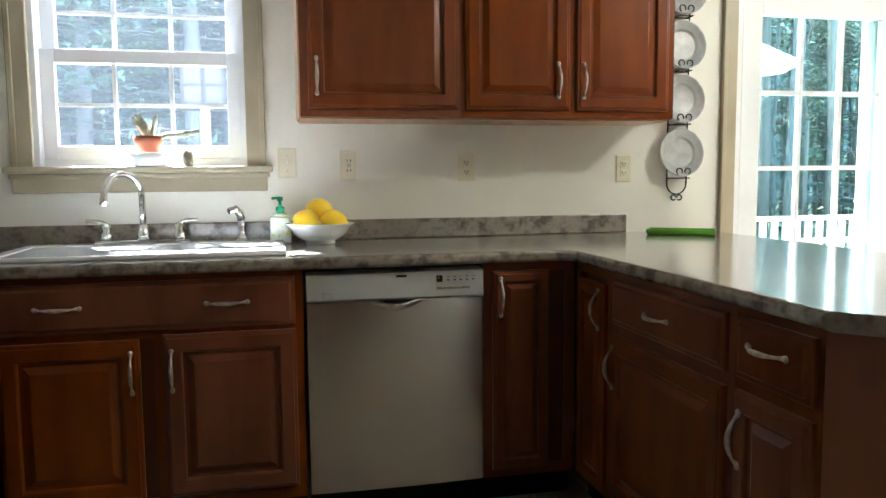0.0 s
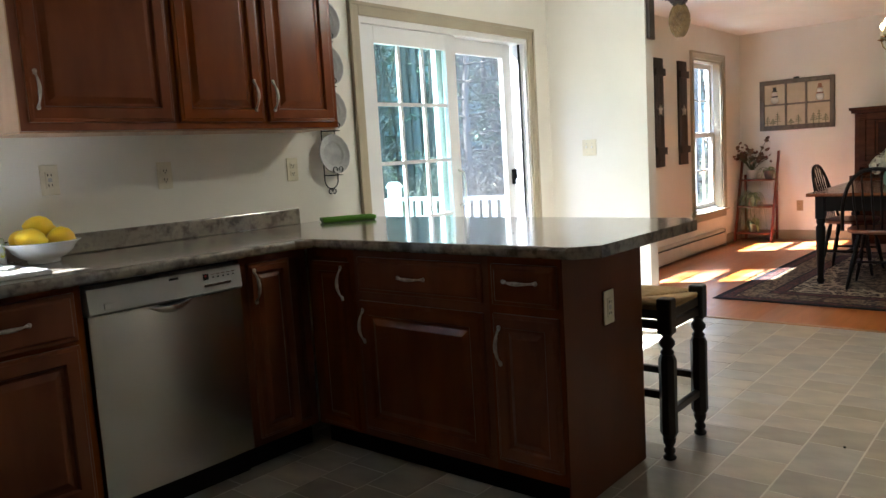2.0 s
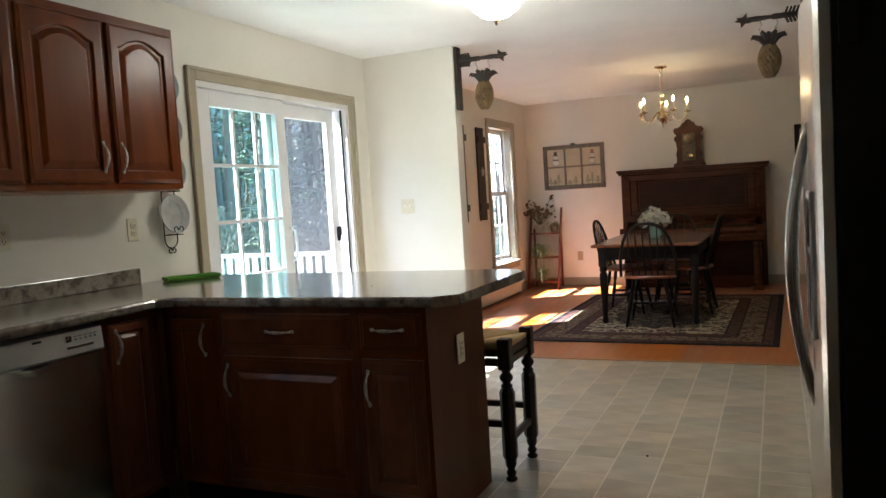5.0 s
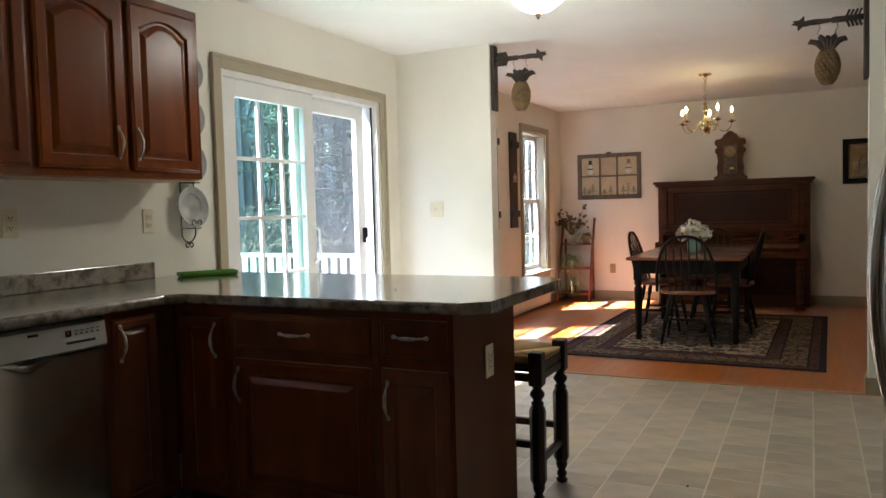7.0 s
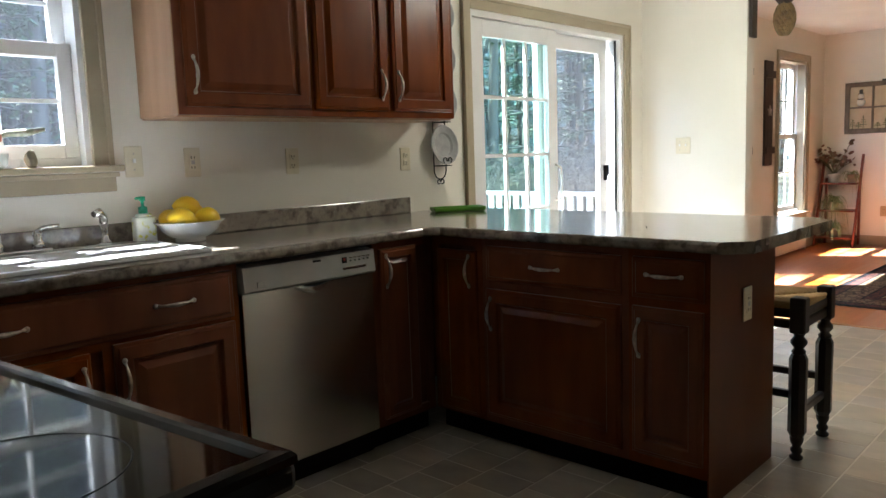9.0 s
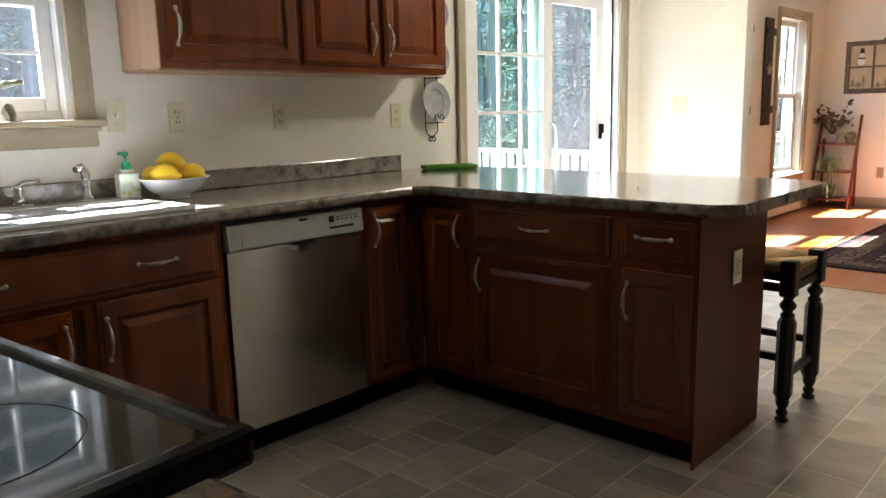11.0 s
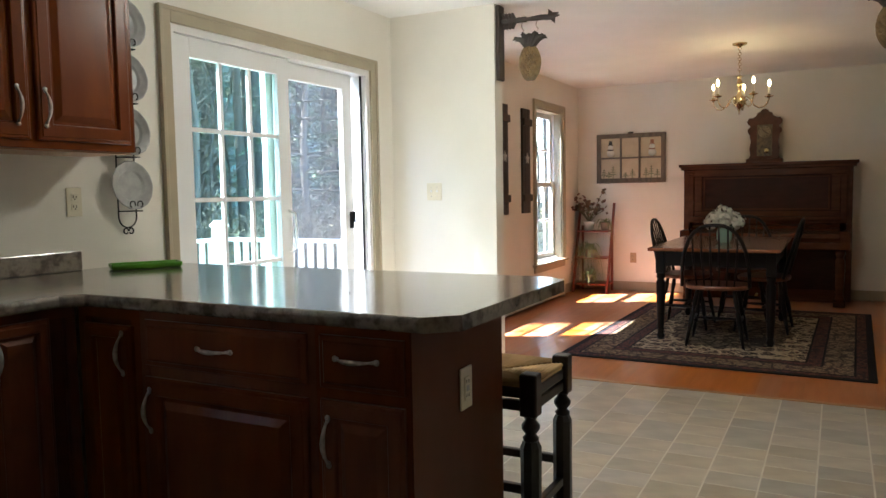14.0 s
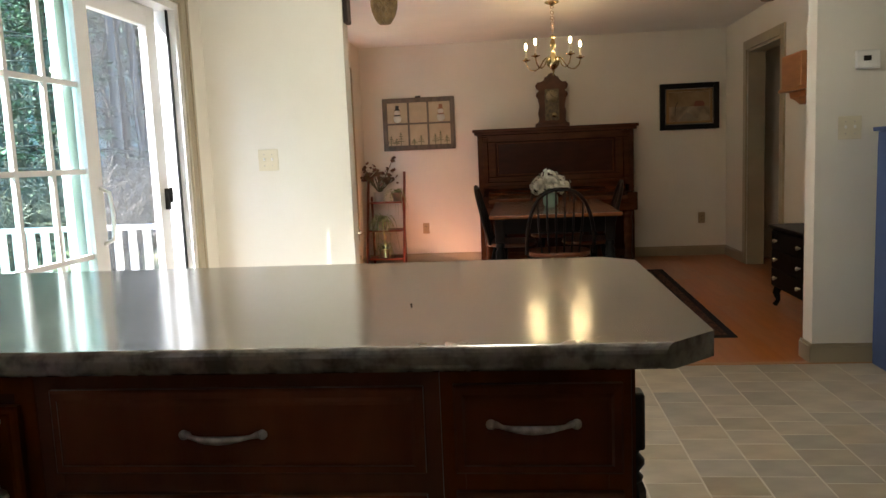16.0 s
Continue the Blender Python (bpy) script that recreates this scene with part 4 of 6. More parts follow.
def pineapple_sign(m, label):
    """A bracket board with an arm along local -y, and a pineapple hung from it."""
    t = thing("wall_bracket", label, "bracket", m, "pineapple brackets")
    part("board", B((-0.045, -0.028, 1.945, 0.045, 0.0, 2.432), bevel=0.006), M_IRONW, t)
    bm = bmesh.new()
    tube(bm, [(0, -0.028, 2.325), (0, -0.20, 2.325), (0, -0.205, 2.325), (0, -0.30, 2.325), (0, -0.36, 2.325), (0, -0.37, 2.325), (0, -0.43, 2.325)],
         [0.019, 0.019, 0.012, 0.019, 0.014, 0.022, 0.003], 8)
    for k in range(4):
        y = -0.05 - 0.022 * k
        for s in (-1, 1):
            prism(bm, [(y, 2.325), (y - 0.018, 2.325), (y + 0.006, 2.325 + s * 0.052), (y + 0.018, 2.325 + s * 0.048)], -0.012, 0.012, "yz")
    prism(bm, [(-0.375 + 0.05 * math.cos(i * math.pi / 4 + 0.39) * (1 if i % 2 else 0.45), 2.325 + 0.05 * math.sin(i * math.pi / 4 + 0.39) * (1 if i % 2 else 0.45)) for i in range(8)], -0.01, 0.01, "yz")
    part("arrow_arm", bm, M_IRONW, t)
    for y in (-0.175, -0.275):
        bm = bmesh.new()
        tube(bm, [(0, y, 2.31), (0, y + 0.008, 2.285), (0, y, 2.265), (0, y - 0.008, 2.255), (0, y, 2.245)], 0.004, 6)
        part("hook", bm, M_PEWTER, t)
    p = part("pineapple", bmesh.new(), M_PINE_B, t, "carved wooden pineapple")
    bm = bmesh.new()
    seg, rows = 72, 48
    rings = []
    for j in range(rows + 1):
        v = j / rows
        z = 1.93 + 0.222 * v
        r = 0.072 * math.sin(math.pi * (0.06 + 0.86 * v)) ** 0.55
        ring = []
        for i in range(seg):
            a = 2 * math.pi * i / seg
            g = min(abs(math.sin(6 * a + 14 * v)), abs(math.sin(6 * a - 14 * v)))
            k = r * (0.70 + 0.35 * min(1.0, g * 1.5) ** 0.6)
            ring.append(bm.verts.new((0.7 * k * math.cos(a), -0.225 + k * math.sin(a), z)))
        rings.append(ring)
    for a, b in zip(rings, rings[1:]):
        for i in range(seg):
            bm.faces.new((a[i], a[(i + 1) % seg], b[(i + 1) % seg], b[i]))
    bm.faces.new(list(reversed(rings[0])))
    bm.faces.new(rings[-1])
    p.data = mesh_of("pineapple", bm, M_PINE_B)
    bm = bmesh.new()
    for i in range(5):
        a = -1.15 + 2.3 * i / 4
        ln = 0.115 - 0.04 * (1 - abs(a))
        for dx in (-0.012, 0.012):
            tip = Vector((dx * 2, -0.225 + math.sin(a) * ln, 2.15 + math.cos(a) * ln * 0.9 + 0.01))
            base = Vector((dx, -0.225 + math.sin(a) * 0.02, 2.14))
            tube(bm, [base, base.lerp(tip, 0.5) + Vector((0, -math.sin(a) * 0.012, 0.022)), base.lerp(tip, 0.85) + Vector((0, 0, 0.012)), tip + Vector((0, 0, -0.012))], [0.014, 0.020, 0.013, 0.002], 5)
    part("leaf_crown", bm, M_IRONW, p)
    return t


pineapple_sign(pose(4.552, 2.789, 0), "dark arrow bracket with hanging wooden pineapple on the partition")
pineapple_sign(pose(4.54, 0.306, 0, 0, 0, 180), "dark arrow bracket with hanging wooden pineapple on the stub wall")

# ---- dining table and chairs ----
M_TABLE = mat("brown_table_top", (0.22, 0.085, 0.035), 0.25, color2=(0.15, 0.055, 0.022), scale=3, stretch=(0.8, 8, 8), coat=0.3)
M_EBON = mat("black_painted_wood", (0.006, 0.005, 0.005), 0.45, spec=0.2)
tb = thing("dining_table", "brown-topped dining table with black turned legs", "table", pose(6.58, 1.60, 0.01))
part("tabletop", B((-0.80, -0.475, 0.715, 0.80, 0.475, 0.742), bevel=0.007), M_TABLE, tb)
for b in ((-0.62, -0.42, 0.59, 0.62, -0.395, 0.714), (-0.62, 0.395, 0.59, 0.62, 0.42, 0.714), (-0.645, -0.40, 0.59, -0.62, 0.40, 0.714), (0.62, -0.40, 0.59, 0.645, 0.40, 0.714)):
    part("apron", B(b), M_EBON, tb)
TLEG = [(0.022, 0.0), (0.032, 0.03), (0.022, 0.055), (0.026, 0.08), (0.034, 0.3), (0.036, 0.46), (0.024, 0.48), (0.036, 0.50), (0.03, 0.53)]
for sx in (-1, 1):
    for sy in (-1, 1):
        bm = bmesh.new()
        lathe(bm, TLEG, 16, Matrix.Translation((sx * 0.63, sy * 0.405, 0)))
        box(bm, sx * 0.63 - 0.035, sy * 0.405 - 0.035, 0.53, sx * 0.63 + 0.035, sy * 0.405 + 0.035, 0.714, bevel=0.004)
        part("leg", bm, M_EBON, tb)
M_SEAT = mat("brown_chair_seat", (0.21, 0.075, 0.032), 0.3, color2=(0.14, 0.05, 0.02), scale=4, stretch=(1, 7, 7), coat=0.2)


def windsor_chair():
    t = thing("dining_chair", "black bow-back windsor chair with brown seat", "chair", Matrix(), "chairs round the table")
    bm = bmesh.new()
    n = 28
    outl = []
    for i in range(n):
        a = 2 * math.pi * i / n
        k = 1 + 0.06 * math.cos(a)
        outl.append((0.205 * math.copysign(abs(math.cos(a)) ** 0.75, math.cos(a)), 0.235 * k * math.copysign(abs(math.sin(a)) ** 0.75, math.sin(a))))
    prism(bm, outl, 0.43, 0.462)
    bmesh.ops.bevel(bm, geom=[e for e in bm.edges if abs(e.verts[0].co.z - e.verts[1].co.z) < 1e-5], offset=0.01, segments=2, affect="EDGES", profile=0.5)
    part("seat", bm, M_SEAT, t, "brown saddle seat")
    for sx in (-1, 1):
        for sy in (-1, 1):
            a, b = Vector((sx * 0.13, sy * 0.13, 0.432)), Vector((sx * 0.205, sy * 0.205, 0.0))
            bm = bmesh.new()
            us = (0, 0.1, 0.2, 0.3, 0.36, 0.4, 0.55, 0.68, 0.72, 0.8, 1.0)
            rs = (0.012, 0.016, 0.019, 0.016, 0.011, 0.017, 0.020, 0.017, 0.012, 0.015, 0.010)
            tube(bm, [a.lerp(b, u) for u in us], list(rs), 10)
            part("leg", bm, M_EBON, t)
    for sy in (-1, 1):
        bm = bmesh.new()
        tube(bm, [(-0.172, sy * 0.172, 0.19), (0, sy * 0.175, 0.19), (0.172, sy * 0.172, 0.19)], [0.008, 0.014, 0.008], 8)
        part("stretcher", bm, M_EBON, t)
    bm = bmesh.new()
    tube(bm, [(0, -0.172, 0.19), (0, 0, 0.19), (0, 0.172, 0.19)], [0.008, 0.014, 0.008], 8)
    part("stretcher", bm, M_EBON, t)

    def back(u, z):
        return Vector((-0.165 - 0.26 * (z - 0.45), u, z))
    bm = bmesh.new()
    pts = []
    for i in range(25):
        a = math.pi * i / 24
        pts.append(back(-0.24 * math.copysign(abs(math.cos(a)) ** 0.8, math.cos(a)), 0.455 + 0.47 * math.sin(a) ** 0.8))
    tube(bm, pts, 0.0135, 8)
    part("bow", bm, M_EBON, t)
    for k in range(6):
        u = -0.155 + 0.062 * k
        zt = 0.455 + 0.47 * max(0.0, 1 - (abs(u) / 0.24) ** 2.5) ** 0.4
        bm = bmesh.new()
        tube(bm, [back(u * 0.85, 0.455), back(u, 0.68), back(u * 1.02, zt)], [0.006, 0.0085, 0.005], 6)
        part("spindle", bm, M_EBON, t)
    return t


ch = windsor_chair()
ch.matrix_world = pose(5.95, 1.575, 0.01, 0, 0, 2)
copy_thing(ch, pose(6.66, 1.925, 0.01, 0, 0, -92))
copy_thing(ch, pose(6.68, 1.30, 0.01, 0, 0, 88))
copy_thing(ch, pose(7.26, 1.52, 0.01, 0, 0, 183))

vs = thing("flower_vase", "pale green glass vase of white hydrangeas", "vase", pose(6.50, 1.60, 0.7525))
bm = bmesh.new()
lathe(bm, [(0.045, 0), (0.06, 0.03), (0.062, 0.08), (0.05, 0.12), (0.055, 0.13), (0.048, 0.13), (0.045, 0.118), (0, 0.11)], 24)
part("jar", bm, mat("pale_green_glass", (0.25, 0.42, 0.36), 0.15), vs)
rnd = random.Random(8)
verts, faces = [], []
for c in ((-0.02, 0.08, 0.2), (0.03, -0.07, 0.19), (0.0, 0.0, 0.25), (-0.06, -0.01, 0.19), (0.06, 0.04, 0.2), (0.0, 0.10, 0.17), (0.0, -0.10, 0.17)):
    for _ in range(55):
        d = Vector((rnd.gauss(0, 1), rnd.gauss(0, 1), rnd.gauss(0, 1))).normalized()
        p = Vector(c) + d * 0.058 * rnd.uniform(0.8, 1.2)
        u = d.orthogonal().normalized()
        v = d.cross(u)
        s = rnd.uniform(0.014, 0.024)
        k = len(verts)
        verts += [p + u * s, p + v * s + d * 0.004, p - u * s, p - v * s + d * 0.004]
        faces.append((k, k + 1, k + 2, k + 3))
me = bpy.data.meshes.new("blossom")
me.from_pydata([tuple(v) for v in verts], [], faces)
me.materials.append(mat("white_petals", (0.78, 0.78, 0.66), 0.6, island=0.12))
ob = new("blossom", me)
ob.parent = vs
bm = bmesh.new()
for a in range(6):
    d = Vector((math.cos(a), math.sin(a), 0))
    tube(bm, [(0, 0, 0.11), d * 0.06 + Vector((0, 0, 0.15)), d * 0.12 + Vector((0, 0, 0.12))], [0.004, 0.022, 0.002], 6, 0.25)
part("leaves", bm, mat("vase_leaves", (0.05, 0.10, 0.03), 0.5), vs)

# ---- rug ----
rug = thing("area_rug", "dark oriental rug with patterned border", "rug", pose(6.482, 1.522, 0, 0, 0, -1.2))
hx, hy = 1.395, 1.025


def rug_mat(name, ground, line, accent, scale, squash=(1, 1, 1)):
    """Woven pattern: curling outlines, small filled cells and fine knots on a dark ground."""
    m = mat(name, ground, 0.95, color2=tuple(c * 0.6 for c in ground), scale=scale * 4, detail=2, bump=0.5, bump_scale=350, spec=0.1)
    t = m.node_tree
    p = t.nodes["Principled BSDF"]
    base = p.inputs["Base Color"].links[0].from_socket
    mp = t.nodes.new("ShaderNodeMapping")
    mp.inputs["Scale"].default_value = squash
    t.links.new(t.nodes["Texture Coordinate"].outputs["Object"], mp.inputs["Vector"])
    nz = t.nodes.new("ShaderNodeTexNoise")
    nz.inputs["Scale"].default_value = scale * 0.6
    t.links.new(mp.outputs[0], nz.inputs["Vector"])
    ad = t.nodes.new("ShaderNodeVectorMath")
    ad.operation = "MULTIPLY_ADD"
    ad.inputs[1].default_value = (0.10, 0.10, 0)
    t.links.new(nz.outputs["Color"], ad.inputs[0])
    t.links.new(mp.outputs[0], ad.inputs[2])
    for feature, sc, lo, hi, col in (("DISTANCE_TO_EDGE", scale, 0.10, 0.05, line), ("F1", scale * 2.1, 0.22, 0.16, accent), ("DISTANCE_TO_EDGE", scale * 2.6, 0.07, 0.03, line)):
        vo = t.nodes.new("ShaderNodeTexVoronoi")
        vo.feature = feature
        vo.inputs["Scale"].default_value = sc
        t.links.new(ad.outputs[0], vo.inputs["Vector"])
        mr = t.nodes.new("ShaderNodeMapRange")
        mr.inputs["From Min"].default_value, mr.inputs["From Max"].default_value, mr.inputs["To Max"].default_value = lo, hi, 0.8
        t.links.new(vo.outputs["Distance"], mr.inputs["Value"])
        mx = t.nodes.new("ShaderNodeMix")
        mx.data_type = "RGBA"
        t.links.new(mr.outputs[0], mx.inputs["Factor"])
        t.links.new(base, mx.inputs["A"])
        mx.inputs["B"].default_value = (*col, 1)
        base = mx.outputs["Result"]
    t.links.new(base, p.inputs["Base Color"])
    return m


R_DARK = mat("rug_black_edge", (0.018, 0.016, 0.018), 0.95, bump=0.4, bump_scale=350, spec=0.1)
R_RED = rug_mat("rug_red_band", (0.13, 0.055, 0.04), (0.03, 0.022, 0.025), (0.20, 0.14, 0.09), 14)
R_TAN = rug_mat("rug_tan_border", (0.25, 0.18, 0.105), (0.03, 0.02, 0.02), (0.12, 0.04, 0.03), 11)
R_FIELD = rug_mat("rug_dark_field", (0.022, 0.015, 0.015), (0.46, 0.37, 0.24), (0.20, 0.07, 0.05), 9)
R_MED = rug_mat("rug_medallion", (0.20, 0.15, 0.10), (0.02, 0.015, 0.015), (0.36, 0.28, 0.18), 8)
part("border", B((-hx, -hy, -0.002, hx, hy, 0.0070), bevel=0.002), R_DARK, rug)
for nm, ins, z, mm in (("outer_band", 0.05, 0.0074, R_RED), ("dark_line", 0.115, 0.0077, R_DARK), ("tan_band", 0.13, 0.0080, R_TAN), ("inner_line", 0.31, 0.0083, R_DARK), ("inner_band", 0.325, 0.0086, R_RED), ("field_line", 0.41, 0.0089, R_DARK), ("field", 0.425, 0.0092, R_FIELD)):
    part(nm, B((-hx + ins, -hy + ins, 0.006, hx - ins, hy - ins, z)), mm, rug)
bm = bmesh.new()
prism(bm, [(0.72 * math.cos(2 * math.pi * i / 48) * (1 + 0.06 * math.cos(12 * 2 * math.pi * i / 48)), 0.46 * math.sin(2 * math.pi * i / 48) * (1 + 0.06 * math.cos(12 * 2 * math.pi * i / 48))) for i in range(48)], 0.007, 0.0098)
part("medallion", bm, R_MED, rug)

# ---- piano ----
M_PIANO = mat("mahogany_piano", (0.088, 0.029, 0.012), 0.22, color2=(0.045, 0.014, 0.007), scale=3, stretch=(6, 1, 6), coat=0.08, spec=0.3)
M_PIANO_D = mat("dark_piano_panel", (0.040, 0.012, 0.007), 0.22, color2=(0.028, 0.009, 0.005), scale=5, stretch=(4, 1, 4), coat=0.08, spec=0.3)
pn = thing("upright_piano", "old dark mahogany upright piano against the wall", "piano", pose(8.84, 1.455, 0))
part("lid", B((-0.36, -0.875, 1.435, -0.01, 0.875, 1.468), (-0.345, -0.855, 1.405, -0.02, 0.855, 1.436), bevel=0.006), M_PIANO, pn)
for s in (-1, 1):
    part("side", B((-0.31, s * 0.80 - 0.025, 0.02, -0.02, s * 0.80 + 0.025, 1.404)), M_PIANO, pn)
    bm = B((-0.345, s * 0.745 - 0.03, 0.83, -0.305, s * 0.745 + 0.03, 1.33), bevel=0.006)
    for i in range(4):
        box(bm, -0.352, s * 0.745 - 0.034 - 0.003 * i, 1.33 + 0.018 * i, -0.30, s * 0.745 + 0.034 + 0.003 * i, 1.346 + 0.018 * i, bevel=0.003)
    part("pilaster", bm, M_PIANO, pn)
    bm = bmesh.new()
    lathe(bm, [(0.045, 0.06), (0.05, 0.09), (0.035, 0.12), (0.042, 0.2), (0.05, 0.38), (0.048, 0.46), (0.034, 0.50), (0.05, 0.53), (0.045, 0.57)], 18, Matrix.Translation((-0.56, s * 0.72, 0)))
    part("front_leg", bm, M_PIANO, pn)
    part("foot", B((-0.64, s * 0.72 - 0.055, 0.004, -0.30, s * 0.72 + 0.055, 0.06), bevel=0.006), M_PIANO, pn)
    part("key_block", B((-0.64, s * 0.76 - 0.05, 0.575, -0.31, s * 0.76 + 0.05, 0.76), bevel=0.008), M_PIANO, pn)
bm = B((-0.33, -0.714, 0.90, -0.28, 0.714, 0.955), (-0.33, -0.714, 1.33, -0.28, 0.714, 1.403), (-0.33, -0.714, 0.955, -0.28, -0.63, 1.33), (-0.33, 0.63, 0.955, -0.28, 0.714, 1.33), bevel=0.006)
box(bm, -0.318, -0.62, 0.985, -0.298, -0.60, 1.30, bevel=0.004)
box(bm, -0.318, 0.60, 0.985, -0.298, 0.62, 1.30, bevel=0.004)
box(bm, -0.318, -0.62, 0.965, -0.298, 0.62, 0.985, bevel=0.004)
box(bm, -0.318, -0.62, 1.30, -0.298, 0.62, 1.32, bevel=0.004)
part("upper_frame", bm, M_PIANO, pn)
part("upper_panel", B((-0.30, -0.63, 0.955, -0.275, 0.63, 1.33)), M_PIANO_D, pn, "dark figured panel")
part("music_shelf", B((-0.40, -0.74, 0.86, -0.27, 0.74, 0.90), (-0.37, -0.72, 0.825, -0.27, 0.72, 0.86), bevel=0.006), M_PIANO, pn)
bm = bmesh.new()
prism(bm, [(-0.28, 0.65), (-0.60, 0.65), (-0.625, 0.69), (-0.60, 0.73), (-0.50, 0.765), (-0.37, 0.824), (-0.28, 0.824)], -0.71, 0.71, "xz")
part("fallboard", bm, M_PIANO, pn)
part("key_bed", B((-0.645, -0.81, 0.575, -0.27, 0.81, 0.648), bevel=0.008), M_PIANO, pn)
part("lower_panel", B((-0.30, -0.775, 0.14, -0.27, 0.775, 0.575)), M_PIANO_D, pn)
part("plinth", B((-0.32, -0.775, 0.004, -0.26, 0.775, 0.139), bevel=0.005), M_PIANO, pn)
part("back_board", B((-0.06, -0.774, 0.02, -0.02, 0.774, 1.40)), M_PIANO_D, pn)
bm = bmesh.new()
for k, y in enumerate((-0.06, 0.06)):
    tube(bm, [(-0.30, y, 0.07), (-0.38, y, 0.07), (-0.42, y, 0.06)], [0.008, 0.012, 0.016], 8)
part("pedals", bm, mat("brass_pedal", (0.5, 0.36, 0.14), 0.3, 1.0), pn)

# ---- mantel clock ----
M_CLOCK = mat("carved_walnut", (0.10, 0.034, 0.014), 0.4, color2=(0.05, 0.016, 0.007), scale=8, bump=0.1, spec=0.2)
ck = thing("mantel_clock", "carved walnut mantel clock on the piano", "clock", pose(8.66, 1.47, 1.469))
bm = bmesh.new()
half = [(0.175, 0.0), (0.175, 0.035), (0.15, 0.05), (0.14, 0.08), (0.15, 0.15), (0.135, 0.22), (0.15, 0.30), (0.17, 0.33), (0.165, 0.36), (0.14, 0.385), (0.165, 0.41), (0.175, 0.44), (0.155, 0.475), (0.12, 0.475), (0.085, 0.495), (0.07, 0.53), (0.045, 0.535), (0.03, 0.56), (0.0, 0.57)]
prism(bm, half + [(-a, b) for a, b in reversed(half[:-1])], -0.04, -0.015, "yz")
part("carved_front", bm, M_CLOCK, ck)
part("case", B((-0.014, -0.13, 0.04, 0.09, 0.13, 0.44), bevel=0.005), M_CLOCK, ck)
part("base", B((-0.07, -0.18, 0.0, 0.10, 0.18, 0.04), bevel=0.008), M_CLOCK, ck)
part("door_glass", B((-0.0445, -0.075, 0.07, -0.0405, 0.075, 0.40)), mat("painted_clock_glass", (0.030, 0.020, 0.012), 0.35, color2=(0.12, 0.085, 0.035), scale=38, contrast=(0.45, 0.7), spec=0.3), ck, "dark glass door with faint gilt pattern")
bm = bmesh.new()
lathe(bm, [(0.0, 0), (0.062, 0), (0.062, 0.003), (0.0, 0.003)], 28, pose(-0.046, 0, 0.325, 0, -90, 0))
dial = part("dial", bm, mat("aged_dial", (0.34, 0.26, 0.14), 0.6, color2=(0.24, 0.17, 0.09), scale=30), ck, "aged cream dial")
for i in range(12):
    a = math.pi / 6 * i
    part("hour_mark", B((-0.0502, 0.05 * math.sin(a) - 0.004, 0.325 + 0.05 * math.cos(a) - 0.004, -0.0491, 0.05 * math.sin(a) + 0.004, 0.325 + 0.05 * math.cos(a) + 0.004)), M_BLACKM, dial)
bm = bmesh.new()
tube(bm, [(-0.0515, 0, 0.325), (-0.0515, 0.02, 0.35)], 0.0025, 5)
part("hour_hand", bm, M_BLACKM, dial)
bm = bmesh.new()
tube(bm, [(-0.0515, 0, 0.325), (-0.0515, -0.035, 0.30)], 0.002, 5)
part("minute_hand", bm, M_BLACKM, dial)
bm = bmesh.new()
lathe(bm, [(0, 0), (0.027, 0), (0.024, 0.005), (0, 0.007)], 18, pose(-0.046, -0.02, 0.125, 0, -90, 0))
part("pendulum", bm, mat("brass_bob", (0.65, 0.5, 0.25), 0.25, 1.0), ck)

# ---- wall pictures ----
M_OLDW = mat("weathered_grey_wood", (0.17, 0.14, 0.11), 0.8, color2=(0.09, 0.075, 0.06), scale=6, stretch=(1, 6, 1), bump=0.3)
wp = thing("window_picture", "old six-pane window sash with painted winter scenes", "picture", pose(XE - 0.001, 2.945, 1.575))
w2, h2 = 0.405, 0.29
part("frame", B((-0.03, -w2, -h2, 0, -w2 + 0.05, h2), (-0.03, w2 - 0.05, -h2, 0, w2, h2), (-0.03, -w2 + 0.05, -h2, 0, w2 - 0.05, -h2 + 0.055), (-0.03, -w2 + 0.05, h2 - 0.05, 0, w2 - 0.05, h2), bevel=0.003), M_OLDW, wp)
part("muntin", B((-0.028, -0.115, -h2 + 0.056, -0.004, -0.095, h2 - 0.051)), M_OLDW, wp)
part("muntin", B((-0.028, 0.105, -h2 + 0.056, -0.004, 0.125, h2 - 0.051)), M_OLDW, wp)
part("muntin", B((-0.0285, -w2 + 0.051, -0.005, -0.0035, w2 - 0.051, 0.015)), M_OLDW, wp)
bk = part("painted_panel", B((-0.010, -w2 + 0.045, -h2 + 0.05, -0.002, w2 - 0.045, h2 - 0.045)), mat("cream_painted_panel", (0.52, 0.44, 0.30), 0.6, color2=(0.44, 0.36, 0.24), scale=8), wp)
M_SNOW, M_INK, M_ROSE, M_TREEP = mat("painted_white", (0.75, 0.73, 0.66), 0.7), mat("painted_black", (0.02, 0.02, 0.02), 0.7), mat("painted_brown", (0.26, 0.11, 0.055), 0.7), mat("painted_green", (0.12, 0.13, 0.06), 0.7)


def disc(r, y, z, d):
    b = bmesh.new()
    lathe(b, [(0, 0), (r, 0), (r, 0.001), (0, 0.001)], 16, pose(d, y, z, 0, -90, 0))
    return b


